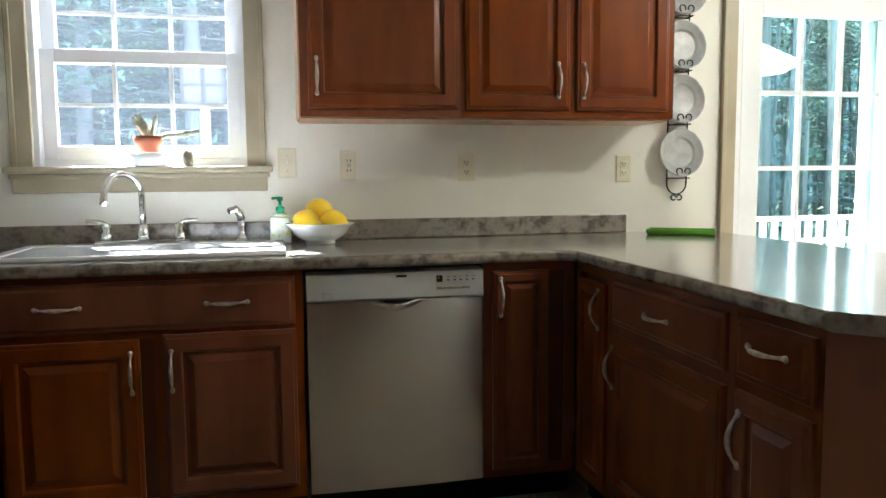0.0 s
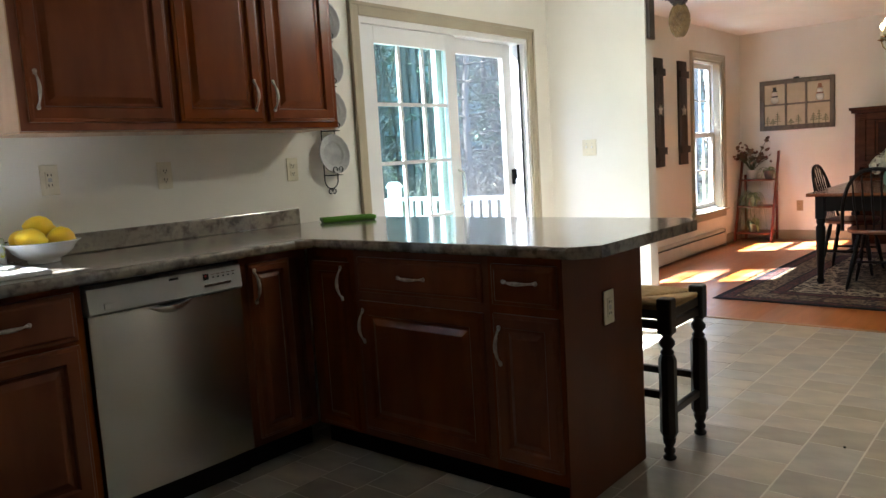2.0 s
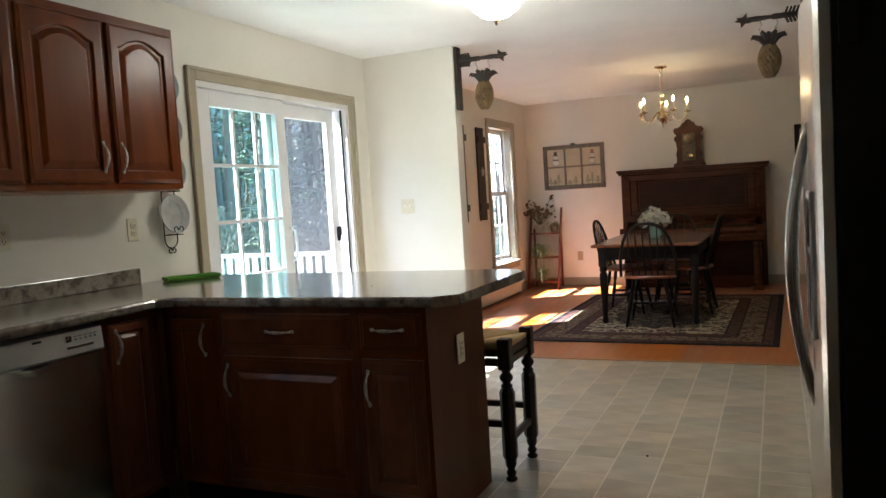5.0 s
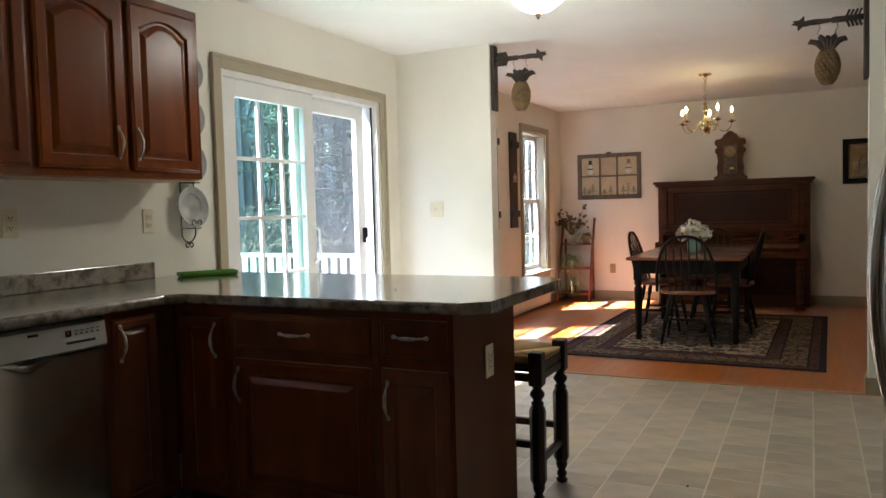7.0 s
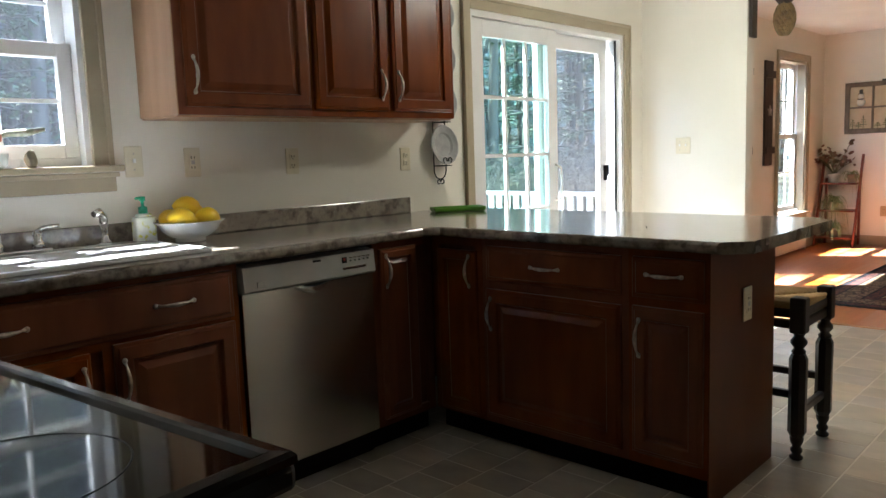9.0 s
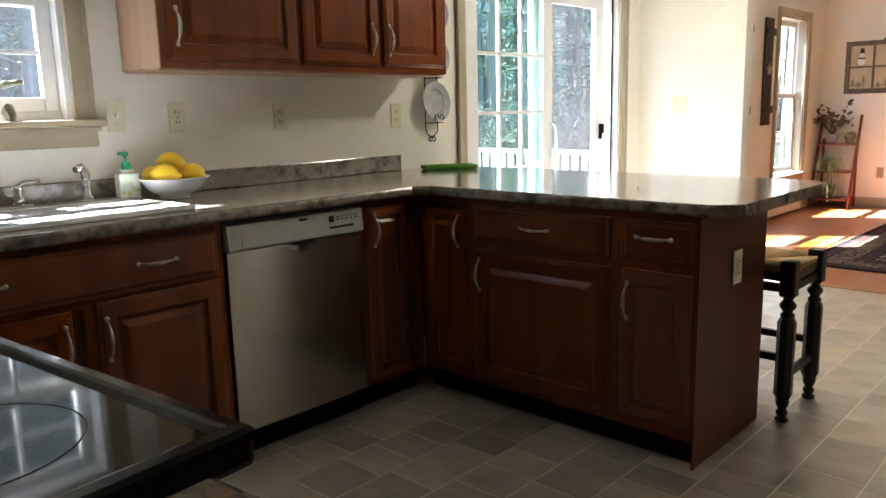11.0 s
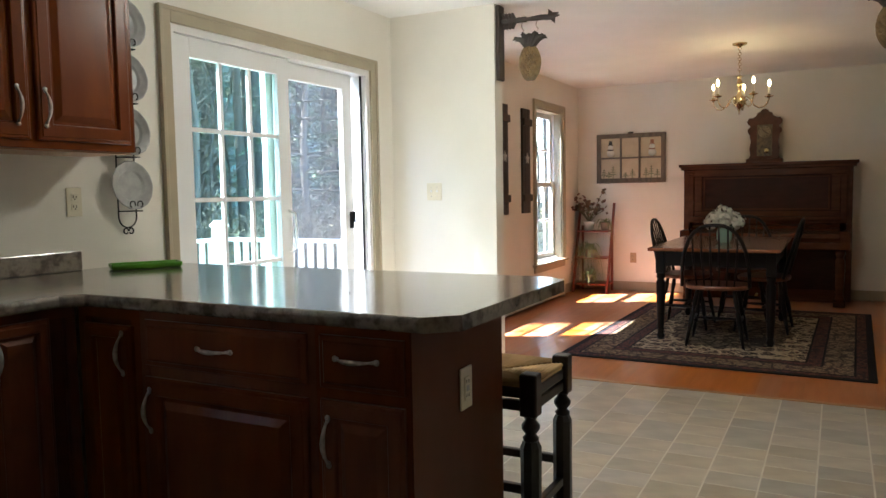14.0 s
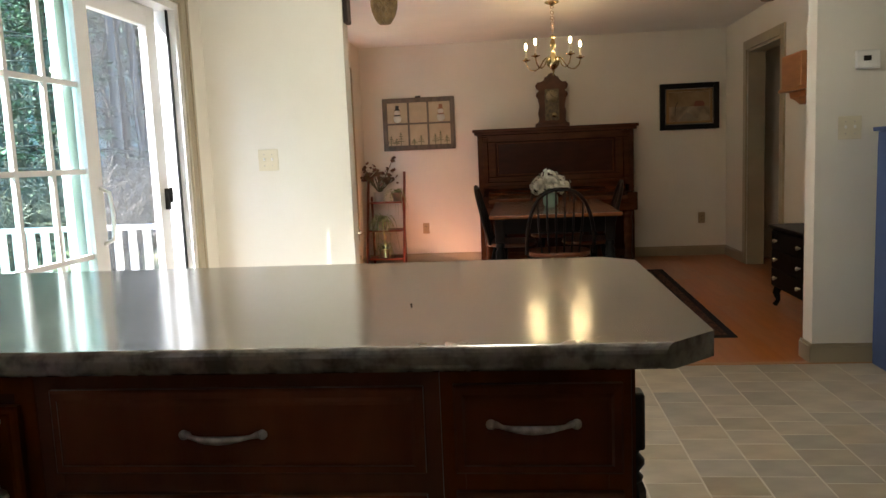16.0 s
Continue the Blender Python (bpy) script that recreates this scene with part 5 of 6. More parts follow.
for y, mm in ((0.24, M_INK), (-0.25, M_ROSE)):
    part("round_shape", disc(0.045, y, 0.065, -0.0102), M_SNOW, bk)
    part("round_shape", disc(0.032, y, 0.13, -0.0113), M_SNOW, bk)
    part("cap_shape", B((-0.0135, y - 0.03, 0.158, -0.0115, y + 0.03, 0.168), (-0.0134, y - 0.02, 0.168, -0.0116, y + 0.02, 0.21)), mm, bk)
    part("band_shape", B((-0.0136, y - 0.035, 0.095, -0.0125, y + 0.035, 0.108)), mm, bk)
for y, ht in ((0.32, 0.11), (0.26, 0.08), (0.21, 0.15), (0.06, 0.07), (-0.02, 0.11), (-0.18, 0.12), (-0.24, 0.15), (-0.31, 0.10)):
    bm = bmesh.new()
    z = -0.235
    box(bm, -0.0112, y - 0.004, z, -0.0101, y + 0.004, z + ht)
    for k in range(4):
        ww = 0.035 * (1 - k / 4.5)
        zz = z + ht * (0.3 + 0.18 * k)
        box(bm, -0.0113, y - ww, zz, -0.0101, y + ww, zz + 0.008)
    part("tree_shape", bm, M_TREEP, bk)
part("hanger", B((-0.02, -0.03, h2, -0.005, 0.03, h2 + 0.02), bevel=0.003), M_INK, wp)

pt = thing("landscape_painting", "dark-framed winter landscape painting with gilt liner", "painting", pose(XE - 0.001, -0.008, 1.628))
pw, ph = 0.312, 0.247
for b in ((-0.04, -pw, -ph, 0, -pw + 0.055, ph), (-0.04, pw - 0.055, -ph, 0, pw, ph), (-0.04, -pw + 0.055, -ph, 0, pw - 0.055, -ph + 0.055), (-0.04, -pw + 0.055, ph - 0.055, 0, pw - 0.055, ph)):
    part("frame", B(b, bevel=0.006), M_EBON, pt)
part("gilt_liner", B((-0.028, -0.244, -0.184, -0.004, -0.215, 0.184), (-0.028, 0.215, -0.184, -0.004, 0.244, 0.184), (-0.028, -0.214, -0.184, -0.004, 0.214, -0.158), (-0.028, -0.214, 0.158, -0.004, 0.214, 0.184)), mat("gilt", (0.30, 0.20, 0.09), 0.4, 0.5), pt)
part("sky", B((-0.012, -0.214, 0.0, -0.004, 0.214, 0.157)), mat("painted_sky", (0.20, 0.125, 0.05), 0.5, color2=(0.32, 0.23, 0.12), scale=6), pt)
part("snowfield", B((-0.0125, -0.214, -0.157, -0.004, 0.214, 0.0)), mat("painted_snow", (0.42, 0.34, 0.23), 0.5, color2=(0.16, 0.12, 0.07), scale=9), pt)
bm = bmesh.new()
prism(bm, [(-0.16, -0.002), (-0.05, -0.002), (-0.05, 0.03), (-0.07, 0.055), (-0.14, 0.055), (-0.16, 0.03)], -0.0140, -0.0127, "yz")
part("barn", bm, mat("painted_barn", (0.22, 0.07, 0.04), 0.6), pt)
bm = bmesh.new()
prism(bm, [(0.12, -0.157), (-0.10, -0.157), (-0.03, -0.09), (0.03, -0.06), (0.07, -0.10)], -0.0140, -0.0127, "yz")
part("brook", bm, mat("painted_brook", (0.26, 0.22, 0.16), 0.6), pt)
bm = bmesh.new()
tube(bm, [(-0.013, 0.15, -0.10), (-0.013, 0.145, 0.0), (-0.013, 0.12, 0.05)], 0.003, 5)
part("bare_trunk", bm, M_INK, pt)

# ---- shutters ----
for x in (6.475, 7.06):
    sh = thing("wall_shutter", "narrow dark wooden shutter hung on the wall", "shutter", pose(x, YW - 0.001, 0.985), "decorative shutters")
    for k in range(3):
        part("slat", B((-0.105 + 0.07 * k, -0.022, 0, -0.036 + 0.07 * k, 0, 1.05), bevel=0.003), M_IRONW, sh)
    for z in (0.12, 0.88):
        part("batten", B((-0.112, -0.045, z, 0.112, -0.022, z + 0.07), bevel=0.004), M_IRONW, sh)
    bm = bmesh.new()
    prism(bm, [(0.06 * math.sin(i * math.pi / 5) * (1 if i % 2 == 0 else 0.45), 0.55 + 0.06 * math.cos(i * math.pi / 5) * (1 if i % 2 == 0 else 0.45)) for i in range(10)], -0.034, -0.0225, "xz")
    part("star", bm, M_PEWTER, sh, "tin star")

# ---- baseboard heater ----
bh = thing("baseboard_heater", "cream baseboard heater along the dining room wall", "heater", pose(4.64, YW, 0))
M_HEAT = mat("heater_enamel", (0.66, 0.60, 0.50), 0.4)
bm = bmesh.new()
prism(bm, [(-0.001, 0.01), (-0.001, 0.195), (-0.035, 0.195), (-0.058, 0.18), (-0.06, 0.172), (-0.032, 0.185), (-0.004, 0.188), (-0.004, 0.012)], 0, 3.46, "yz")
part("back_plate", bm, M_HEAT, bh)
part("front_plate", B((0.0, -0.066, 0.03, 3.46, -0.060, 0.155), bevel=0.002), M_HEAT, bh)
part("fins", B((0.01, -0.055, 0.04, 3.45, -0.008, 0.15)), M_BLACKM, bh, "dark heating fins")
part("end_cap", B((3.461, -0.068, 0.004, 3.49, -0.001, 0.198), bevel=0.004), M_HEAT, bh)

# ---- plant ladder ----
M_LADDER = mat("red_brown_ladder", (0.20, 0.042, 0.018), 0.45, color2=(0.12, 0.024, 0.011), scale=5, spec=0.25)
ps = thing("plant_stand", "red-brown ladder shelf in the corner", "plant stand", pose(8.60, 3.335, 0))
for s in (-1, 1):
    bm = bmesh.new()
    prism(bm, [(0.21, 1.05), (0.175, 1.05), (-0.16, 0.003), (-0.115, 0.003)], s * 0.205 - 0.011, s * 0.205 + 0.011, "xz")
    part("front_rail", bm, M_LADDER, ps)
    part("back_rail", B((0.17, s * 0.18 - 0.011, 0.003, 0.20, s * 0.18 + 0.011, 0.78)), M_LADDER, ps)
for z, d in ((0.09, 0.30), (0.40, 0.26), (0.71, 0.20)):
    part("shelf", B((0.165 - d, -0.19, z, 0.168, 0.19, z + 0.018), bevel=0.003), M_LADDER, ps)
M_SPIDER = mat("spider_plant_leaf", (0.30, 0.32, 0.13), 0.6, color2=(0.10, 0.15, 0.04), scale=12, island=0.35)
M_GERAN = mat("geranium_leaf", (0.10, 0.085, 0.03), 0.6, color2=(0.18, 0.05, 0.03), scale=14, island=0.35)


def plant_pot(bm, c, r, h):
    lathe(bm, [(r * 0.7, 0), (r, h), (r * 1.08, h), (r * 1.08, h * 0.86), (r * 0.9, h * 0.86), (0, h * 0.86)], 18, Matrix.Translation(c))


def spider_plant(m, seed, n, length, droop):
    t = thing("spider_plant", "drooping variegated spider plant on the ladder shelf", "plant", m, "spider plants")
    bm = bmesh.new()
    plant_pot(bm, (0, 0, 0), 0.06, 0.10)
    part("pot", bm, mat("grey_pot", (0.22, 0.17, 0.13), 0.7), t)
    rnd = random.Random(seed)
    verts, faces = [], []
    for _ in range(n):
        a, ln = rnd.uniform(0, 6.28), length * rnd.uniform(0.6, 1.1)
        d = Vector((math.cos(a), math.sin(a), 0))
        if d.x > 0.3:
            d.x *= 0.3
        side = Vector((-d.y, d.x, 0)).normalized() * rnd.uniform(0.0035, 0.006)
        rise, fall, reach = rnd.uniform(0.45, 1.0), droop * rnd.uniform(0.7, 1.25), rnd.uniform(0.25, 0.62)
        sway = Vector((rnd.gauss(0, 0.02), rnd.gauss(0, 0.025), 0))
        k0 = len(verts)
        for i in range(7):
            u = i / 6
            p = d * ln * reach * (1 - (1 - u) ** 1.6) + sway * u + Vector((0, 0, 0.10 + ln * (rise * u - fall * u * u)))
            w = side * (1 - 0.9 * u * u)
            verts += [p - w, p + w]
        for i in range(6):
            faces.append((k0 + 2 * i, k0 + 2 * i + 1, k0 + 2 * i + 3, k0 + 2 * i + 2))
    me = bpy.data.meshes.new("leaves")
    me.from_pydata([tuple(v) for v in verts], [], faces)
    me.materials.append(M_SPIDER)
    o = new("leaves", me)
    o.parent = t
    return t


spider_plant(pose(8.56, 3.37, 0.419), 2, 120, 0.42, 1.25)
spider_plant(pose(8.57, 3.36, 0.109), 3, 95, 0.36, 1.0)
spider_plant(pose(8.64, 3.20, 0.729), 5, 60, 0.26, 1.35)
gr = thing("geranium", "leggy geranium with reddish leaves on the top shelf", "plant", pose(8.67, 3.40, 0.729))
bm = bmesh.new()
plant_pot(bm, (0, 0, 0), 0.065, 0.11)
part("pot", bm, mat("white_pot", (0.6, 0.57, 0.5), 0.5), gr)
rnd = random.Random(9)
bm = bmesh.new()
verts, faces = [], []
for _ in range(22):
    a, ln = rnd.uniform(0, 6.28), rnd.uniform(0.12, 0.36)
    e = Vector((math.cos(a) * 0.12, math.sin(a) * 0.17, 0.1 + ln))
    tube(bm, [(0, 0, 0.09), e * 0.5 + Vector((0, 0, 0.06)), e], [0.005, 0.004, 0.003], 5)
    for _ in range(6):
        q = e + Vector((rnd.gauss(0, 0.03), rnd.gauss(0, 0.035), rnd.gauss(0, 0.025)))
        nrm = Vector((rnd.uniform(-1, 0.2), rnd.uniform(-0.6, 0.6), rnd.uniform(0.1, 1))).normalized()
        u = nrm.orthogonal().normalized()
        v = nrm.cross(u)
        k = len(verts)
        r = rnd.uniform(0.016, 0.03)
        verts += [q + (u * math.cos(j * math.pi / 4) + v * math.sin(j * math.pi / 4)) * r * (1 if j % 2 else 0.85) for j in range(8)]
        faces.append(tuple(range(k, k + 8)))
part("stems", bm, mat("geranium_stem", (0.13, 0.12, 0.05), 0.6), gr)
me = bpy.data.meshes.new("leaves")
me.from_pydata([tuple(v) for v in verts], [], faces)
me.materials.append(M_GERAN)
o = new("leaves", me)
o.parent = gr

# ---- chandelier ----
M_BRASS = mat("antique_brass", (0.56, 0.45, 0.25), 0.16, 1.0, color2=(0.38, 0.29, 0.15), scale=30)
M_BULB = mat("lit_candle_bulb", (1.0, 0.70, 0.32), 0.3, color2=(1.0, 0.7, 0.32), emit=13.0)
cn = thing("chandelier", "brass five-arm chandelier with lit candle bulbs", "chandelier", pose(6.87, 1.535, H))
bm = bmesh.new()
lathe(bm, [(0, 0), (0.062, 0), (0.058, -0.012), (0.02, -0.025), (0.008, -0.035)], 24)
part("canopy", bm, M_BRASS, cn)
bm = bmesh.new()
for k in range(10):
    z = -0.045 - 0.022 * k
    u, v = ((1, 0, 0), (0, 0, 1)) if k % 2 else ((0, 1, 0), (0, 0, 1))
    tube(bm, arc((0, 0, z), u, v, 0.013, 0, 2 * math.pi, 12), 0.003, 5)
part("chain", bm, M_BRASS, cn)
bm = bmesh.new()
lathe(bm, [(0.006, -0.265), (0.012, -0.275), (0.03, -0.285), (0.012, -0.295), (0.014, -0.305), (0.024, -0.335), (0.022, -0.37), (0.012, -0.40), (0.02, -0.43), (0.04, -0.455), (0.055, -0.49), (0.05, -0.52), (0.03, -0.542), (0.02, -0.55), (0.016, -0.555), (0.012, -0.565), (0.004, -0.59), (0.006, -0.60), (0.0, -0.61)], 20)
part("column", bm, M_BRASS, cn)
for k in range(5):
    a = 2 * math.pi * k / 5 - 0.05
    d = Vector((math.cos(a), math.sin(a), 0))
    bm = bmesh.new()
    prof = [(0.035, -0.46), (0.06, -0.452), (0.085, -0.475), (0.12, -0.53), (0.16, -0.552), (0.20, -0.545), (0.228, -0.515), (0.24, -0.48), (0.24, -0.465)]
    tube(bm, [d * r + Vector((0, 0, z)) for r, z in prof], 0.006, 8)
    m = Matrix.Translation(d * 0.24)
    lathe(bm, [(0.008, -0.47), (0.036, -0.46), (0.038, -0.455), (0.012, -0.455), (0.014, -0.44)], 16, m)
    arm = part("arm", bm, M_BRASS, cn)
    bm = bmesh.new()
    lathe(bm, [(0.010, -0.441), (0.010, -0.375), (0.008, -0.37)], 12, m)
    part("candle", bm, mat("candle_sleeve", (0.75, 0.70, 0.58), 0.5), arm)
    bm = bmesh.new()
    lathe(bm, [(0.006, -0.369), (0.009, -0.360), (0.0105, -0.350), (0.008, -0.334), (0.003, -0.322), (0.0, -0.319)], 12, m)
    part("bulb", bm, M_BULB, arm, "lit flame-shaped bulb")

# ---- things by the stub wall and doorway ----
ds = thing("black_dresser", "small black dresser with pale knobs", "dresser", pose(5.28, -0.385, 0))
part("case", B((0, 0, 0.15, 0.75, 0.40, 0.58), bevel=0.006), M_EBON, ds)
part("top", B((-0.02, 0.0, 0.58, 0.77, 0.43, 0.605), bevel=0.008), M_EBON, ds)
for i in range(3):
    dr = part("drawer", B((0.03, 0.401, 0.165 + 0.135 * i, 0.72, 0.415, 0.29 + 0.135 * i), bevel=0.004), M_EBON, ds)
    for x in (0.15, 0.60):
        bm = bmesh.new()
        lathe(bm, [(0.006, 0.0), (0.008, 0.012), (0.016, 0.02), (0.012, 0.03), (0, 0.032)], 12, pose(x, 0.415, 0.23 + 0.135 * i, -90, 0, 0))
        part("knob", bm, M_IVORY, dr, "pale knob")
for x in (0.04, 0.71):
    for y in (0.05, 0.36):
        bm = bmesh.new()
        sx = 0.025 if x > 0.3 else -0.025
        tube(bm, [(x, y, 0.155), (x + sx * 0.8, y + 0.015, 0.10), (x + sx * 0.2, y + 0.005, 0.05), (x + sx, y + 0.02, 0.012)], [0.032, 0.026, 0.016, 0.02], 8)
        part("leg", bm, M_EBON, ds)
ws = thing("wall_shelf", "orange pine wall shelf with scalloped bracket", "shelf", pose(6.12, YS + 0.001, 1.48))
M_PINEW = mat("orange_pine", (0.42, 0.17, 0.05), 0.4, color2=(0.32, 0.12, 0.035), scale=4, stretch=(1, 5, 5))
part("box", B((0.0, 0.0, 0.12, 0.40, 0.20, 0.37), bevel=0.008), M_PINEW, ws)
part("ledge", B((-0.02, 0.0, 0.095, 0.42, 0.22, 0.12), bevel=0.006), M_PINEW, ws)
bm = bmesh.new()
prism(bm, [(0.0, 0.094), (0.16, 0.094), (0.15, 0.05), (0.11, 0.03), (0.08, 0.0), (0.0, 0.0)], 0.05, 0.35, "yz")
part("bracket", bm, M_PINEW, ws)
bc = thing("blue_cabinet", "blue painted cabinet beside the stub wall", "cabinet", pose(3.86, -0.39, 0))
M_BLUE = mat("blue_paint", (0.07, 0.11, 0.26), 0.5, color2=(0.055, 0.09, 0.22), scale=4)
part("case", B((0, 0, 0.003, 0.58, 0.40, 1.23), bevel=0.005), M_BLUE, bc)
part("top", B((-0.015, 0, 1.2305, 0.595, 0.42, 1.252), bevel=0.005), M_BLUE, bc)
for a, b in ((0.03, 0.285), (0.295, 0.55)):
    d = part("door", B((a, 0.4005, 0.08, b, 0.415, 1.18), bevel=0.004), M_BLUE, bc)
    part("panel", B((a + 0.05, 0.4155, 0.15, b - 0.05, 0.42, 1.11), bevel=0.003), M_BLUE, d)


# ---- outside: deck, lawn, woods ----
M_DECKW = mat("white_painted_rail", (0.78, 0.78, 0.76), 0.5, bump=0.1)
setting("ground", B((-120, YW + T + 0.01, -1.3, 130, 220, -0.75)), mat("dry_grass", (0.24, 0.20, 0.11), 0.95, color2=(0.14, 0.14, 0.06), scale=1.4, detail=10, bump=0.6, bump_scale=25), "dry spring lawn behind the house")
dk = tagged(new("deck"), "weathered wooden deck outside the patio door", kind="structure")
M_DECK = mat("weathered_deck", (0.36, 0.32, 0.27), 0.7, color2=(0.27, 0.235, 0.19), scale=3, stretch=(0.7, 9, 9), bump=0.2, rand=0.1)
dy = YW + T + 0.02
i = 0
while dy < 6.9:
    part("deck_board", B((0.9, dy, -0.16, 6.2, dy + 0.138, -0.125), bevel=0.004), M_DECK, dk)
    dy += 0.145
part("joist", B((0.95, YW + T + 0.02, -0.74, 1.0, 6.9, -0.162), (3.5, YW + T + 0.02, -0.74, 3.55, 6.9, -0.162), (6.1, YW + T + 0.02, -0.74, 6.15, 6.9, -0.162)), M_DECK, dk)


def railing(m, length, posts):
    t = thing("deck_railing", "white painted deck railing with square balusters", "railing", m, "deck railings")
    part("top_rail", B((0, -0.045, 0.84, length, 0.045, 0.88), bevel=0.005), M_DECKW, t)
    part("bottom_rail", B((0, -0.02, 0.06, length, 0.02, 0.12)), M_DECKW, t)
    x = 0.12
    while x < length - 0.05:
        part("baluster", B((x - 0.026, -0.018, 0.12, x + 0.026, 0.018, 0.84)), M_DECKW, t)
        x += 0.125
    for px in posts:
        bm = B((px - 0.06, -0.06, 0, px + 0.06, 0.06, 1.0))
        prism(bm, [(px - 0.075, 1.0), (px + 0.075, 1.0), (px + 0.075, 1.02), (px, 1.07), (px - 0.075, 1.02)], -0.075, 0.075, "xz")
        part("post", bm, M_DECKW, t)
    return t


railing(pose(0.95, 6.82, -0.125), 5.2, (0.06, 1.9, 3.6, 5.14))
railing(pose(6.12, 6.72, -0.125, 0, 0, -90), 2.9, (2.84,))
um = thing("patio_umbrella", "white patio umbrella open on the deck", "umbrella", pose(3.75, 6.25, -0.124))
bm = bmesh.new()
lathe(bm, [(0.25, 0), (0.25, 0.05), (0.05, 0.08), (0.02, 0.12)], 20)
part("base", bm, M_GREYP, um)
bm = bmesh.new()
tube(bm, [(0, 0, 0.1), (0, 0, 2.63)], 0.02, 10)
part("pole", bm, M_WHITEP, um)
bm = bmesh.new()
lathe(bm, [(0.92, 2.14), (0.55, 2.34), (0.02, 2.62), (0.0, 2.65)], 8)
part("canopy", bm, mat("white_canvas", (0.75, 0.74, 0.70), 0.8), um)
bf = thing("bird_feeder", "dark wooden bird feeder with white glazed sides on a post", "bird feeder", pose(-0.032, 5.7, -0.75))
part("feeder_post", B((-0.03, -0.03, 0, 0.03, 0.03, 2.37)), M_DECK, bf)
M_SHED = mat("dark_wood_frame", (0.018, 0.016, 0.018), 0.7)
part("tray_board", B((-0.17, -0.14, 2.37, 0.17, 0.14, 2.40)), M_SHED, bf)
part("glazed_side", B((-0.13, -0.10, 2.40, 0.13, 0.10, 2.64)), mat("pale_feeder", (0.06, 0.06, 0.07), 0.4), bf, "pale glazed side")
for b in ((-0.14, -0.11, 2.40, -0.12, -0.101, 2.64), (0.12, -0.11, 2.40, 0.14, -0.101, 2.64), (-0.012, -0.11, 2.40, 0.012, -0.101, 2.64), (-0.119, -0.108, 2.51, -0.013, -0.101, 2.525), (0.013, -0.108, 2.51, 0.119, -0.101, 2.525)):
    part("bar", B(b), M_SHED, bf)
part("feeder_roof", B((-0.18, -0.16, 2.64, 0.18, 0.16, 2.68)), M_SHED, bf)

M_BARK = mat("grey_bark", (0.15, 0.13, 0.115), 0.9, color2=(0.075, 0.065, 0.058), scale=6, stretch=(4, 4, 0.8), bump=0.8, bump_scale=12, rand=0.35)
M_NEEDLE = mat("pine_needles", (0.125, 0.175, 0.095), 0.7, color2=(0.065, 0.10, 0.055), scale=3, island=0.4)
M_TWIG = mat("bare_twigs", (0.17, 0.14, 0.12), 0.9, island=0.3)


def leaf_clump(verts, faces, c, r, rnd, n, flat):
    for _ in range(n):
        p = Vector(c) + Vector((rnd.gauss(0, r), rnd.gauss(0, r), rnd.gauss(0, r * flat)))
        u = Vector((rnd.uniform(-1, 1), rnd.uniform(-1, 1), rnd.uniform(-0.5, 0.3))).normalized() * rnd.uniform(0.10, 0.24)
        v = u.cross(Vector((rnd.uniform(-1, 1), rnd.uniform(-1, 1), 1))).normalized() * rnd.uniform(0.03, 0.07)
        k = len(verts)
        verts += [p - v, p + u * 0.5 - v * 0.6, p + u, p + u * 0.5 + v * 0.8]
        faces.append((k, k + 1, k + 2, k + 3))


def pine(seed, h, low):
    rnd = random.Random(seed)
    t = thing("pine_tree", "tall dark pine at the edge of the woods", "tree", pose(0, 0, 0), "pines behind the house")
    bm = bmesh.new()
    r0 = rnd.uniform(0.13, 0.2)
    pts = [(rnd.uniform(-0.05, 0.05) * i, rnd.uniform(-0.05, 0.05) * i, h * i / 7) for i in range(8)]
    tube(bm, pts, [r0 * (1 - 0.12 * i) for i in range(8)], 9)
    verts, faces = [], []
    z = low
    while z < h:
        k = 1 - (z - low) / (h - low)
        for _ in range(5):
            a, ln = rnd.uniform(0, 6.28), (0.7 + 1.9 * k) * rnd.uniform(0.6, 1.1)
            e = Vector((math.cos(a) * ln, math.sin(a) * ln, z + rnd.uniform(-0.35, 0.15)))
            tube(bm, [(0, 0, z), e * 0.5 + Vector((0, 0, z * 0.5 + 0.08)), e], [0.03, 0.02, 0.008], 4)
            for j in range(4):
                leaf_clump(verts, faces, Vector((0, 0, z)).lerp(e, 0.35 + 0.2 * j), 0.17, rnd, 9, 0.45)
        z += 0.55
    part("trunk", bm, M_BARK, t)
    me = bpy.data.meshes.new("crown")
    me.from_pydata([tuple(v) for v in verts], [], faces)
    me.materials.append(M_NEEDLE)
    ob = new("crown", me)
    ob.parent = t
    return t


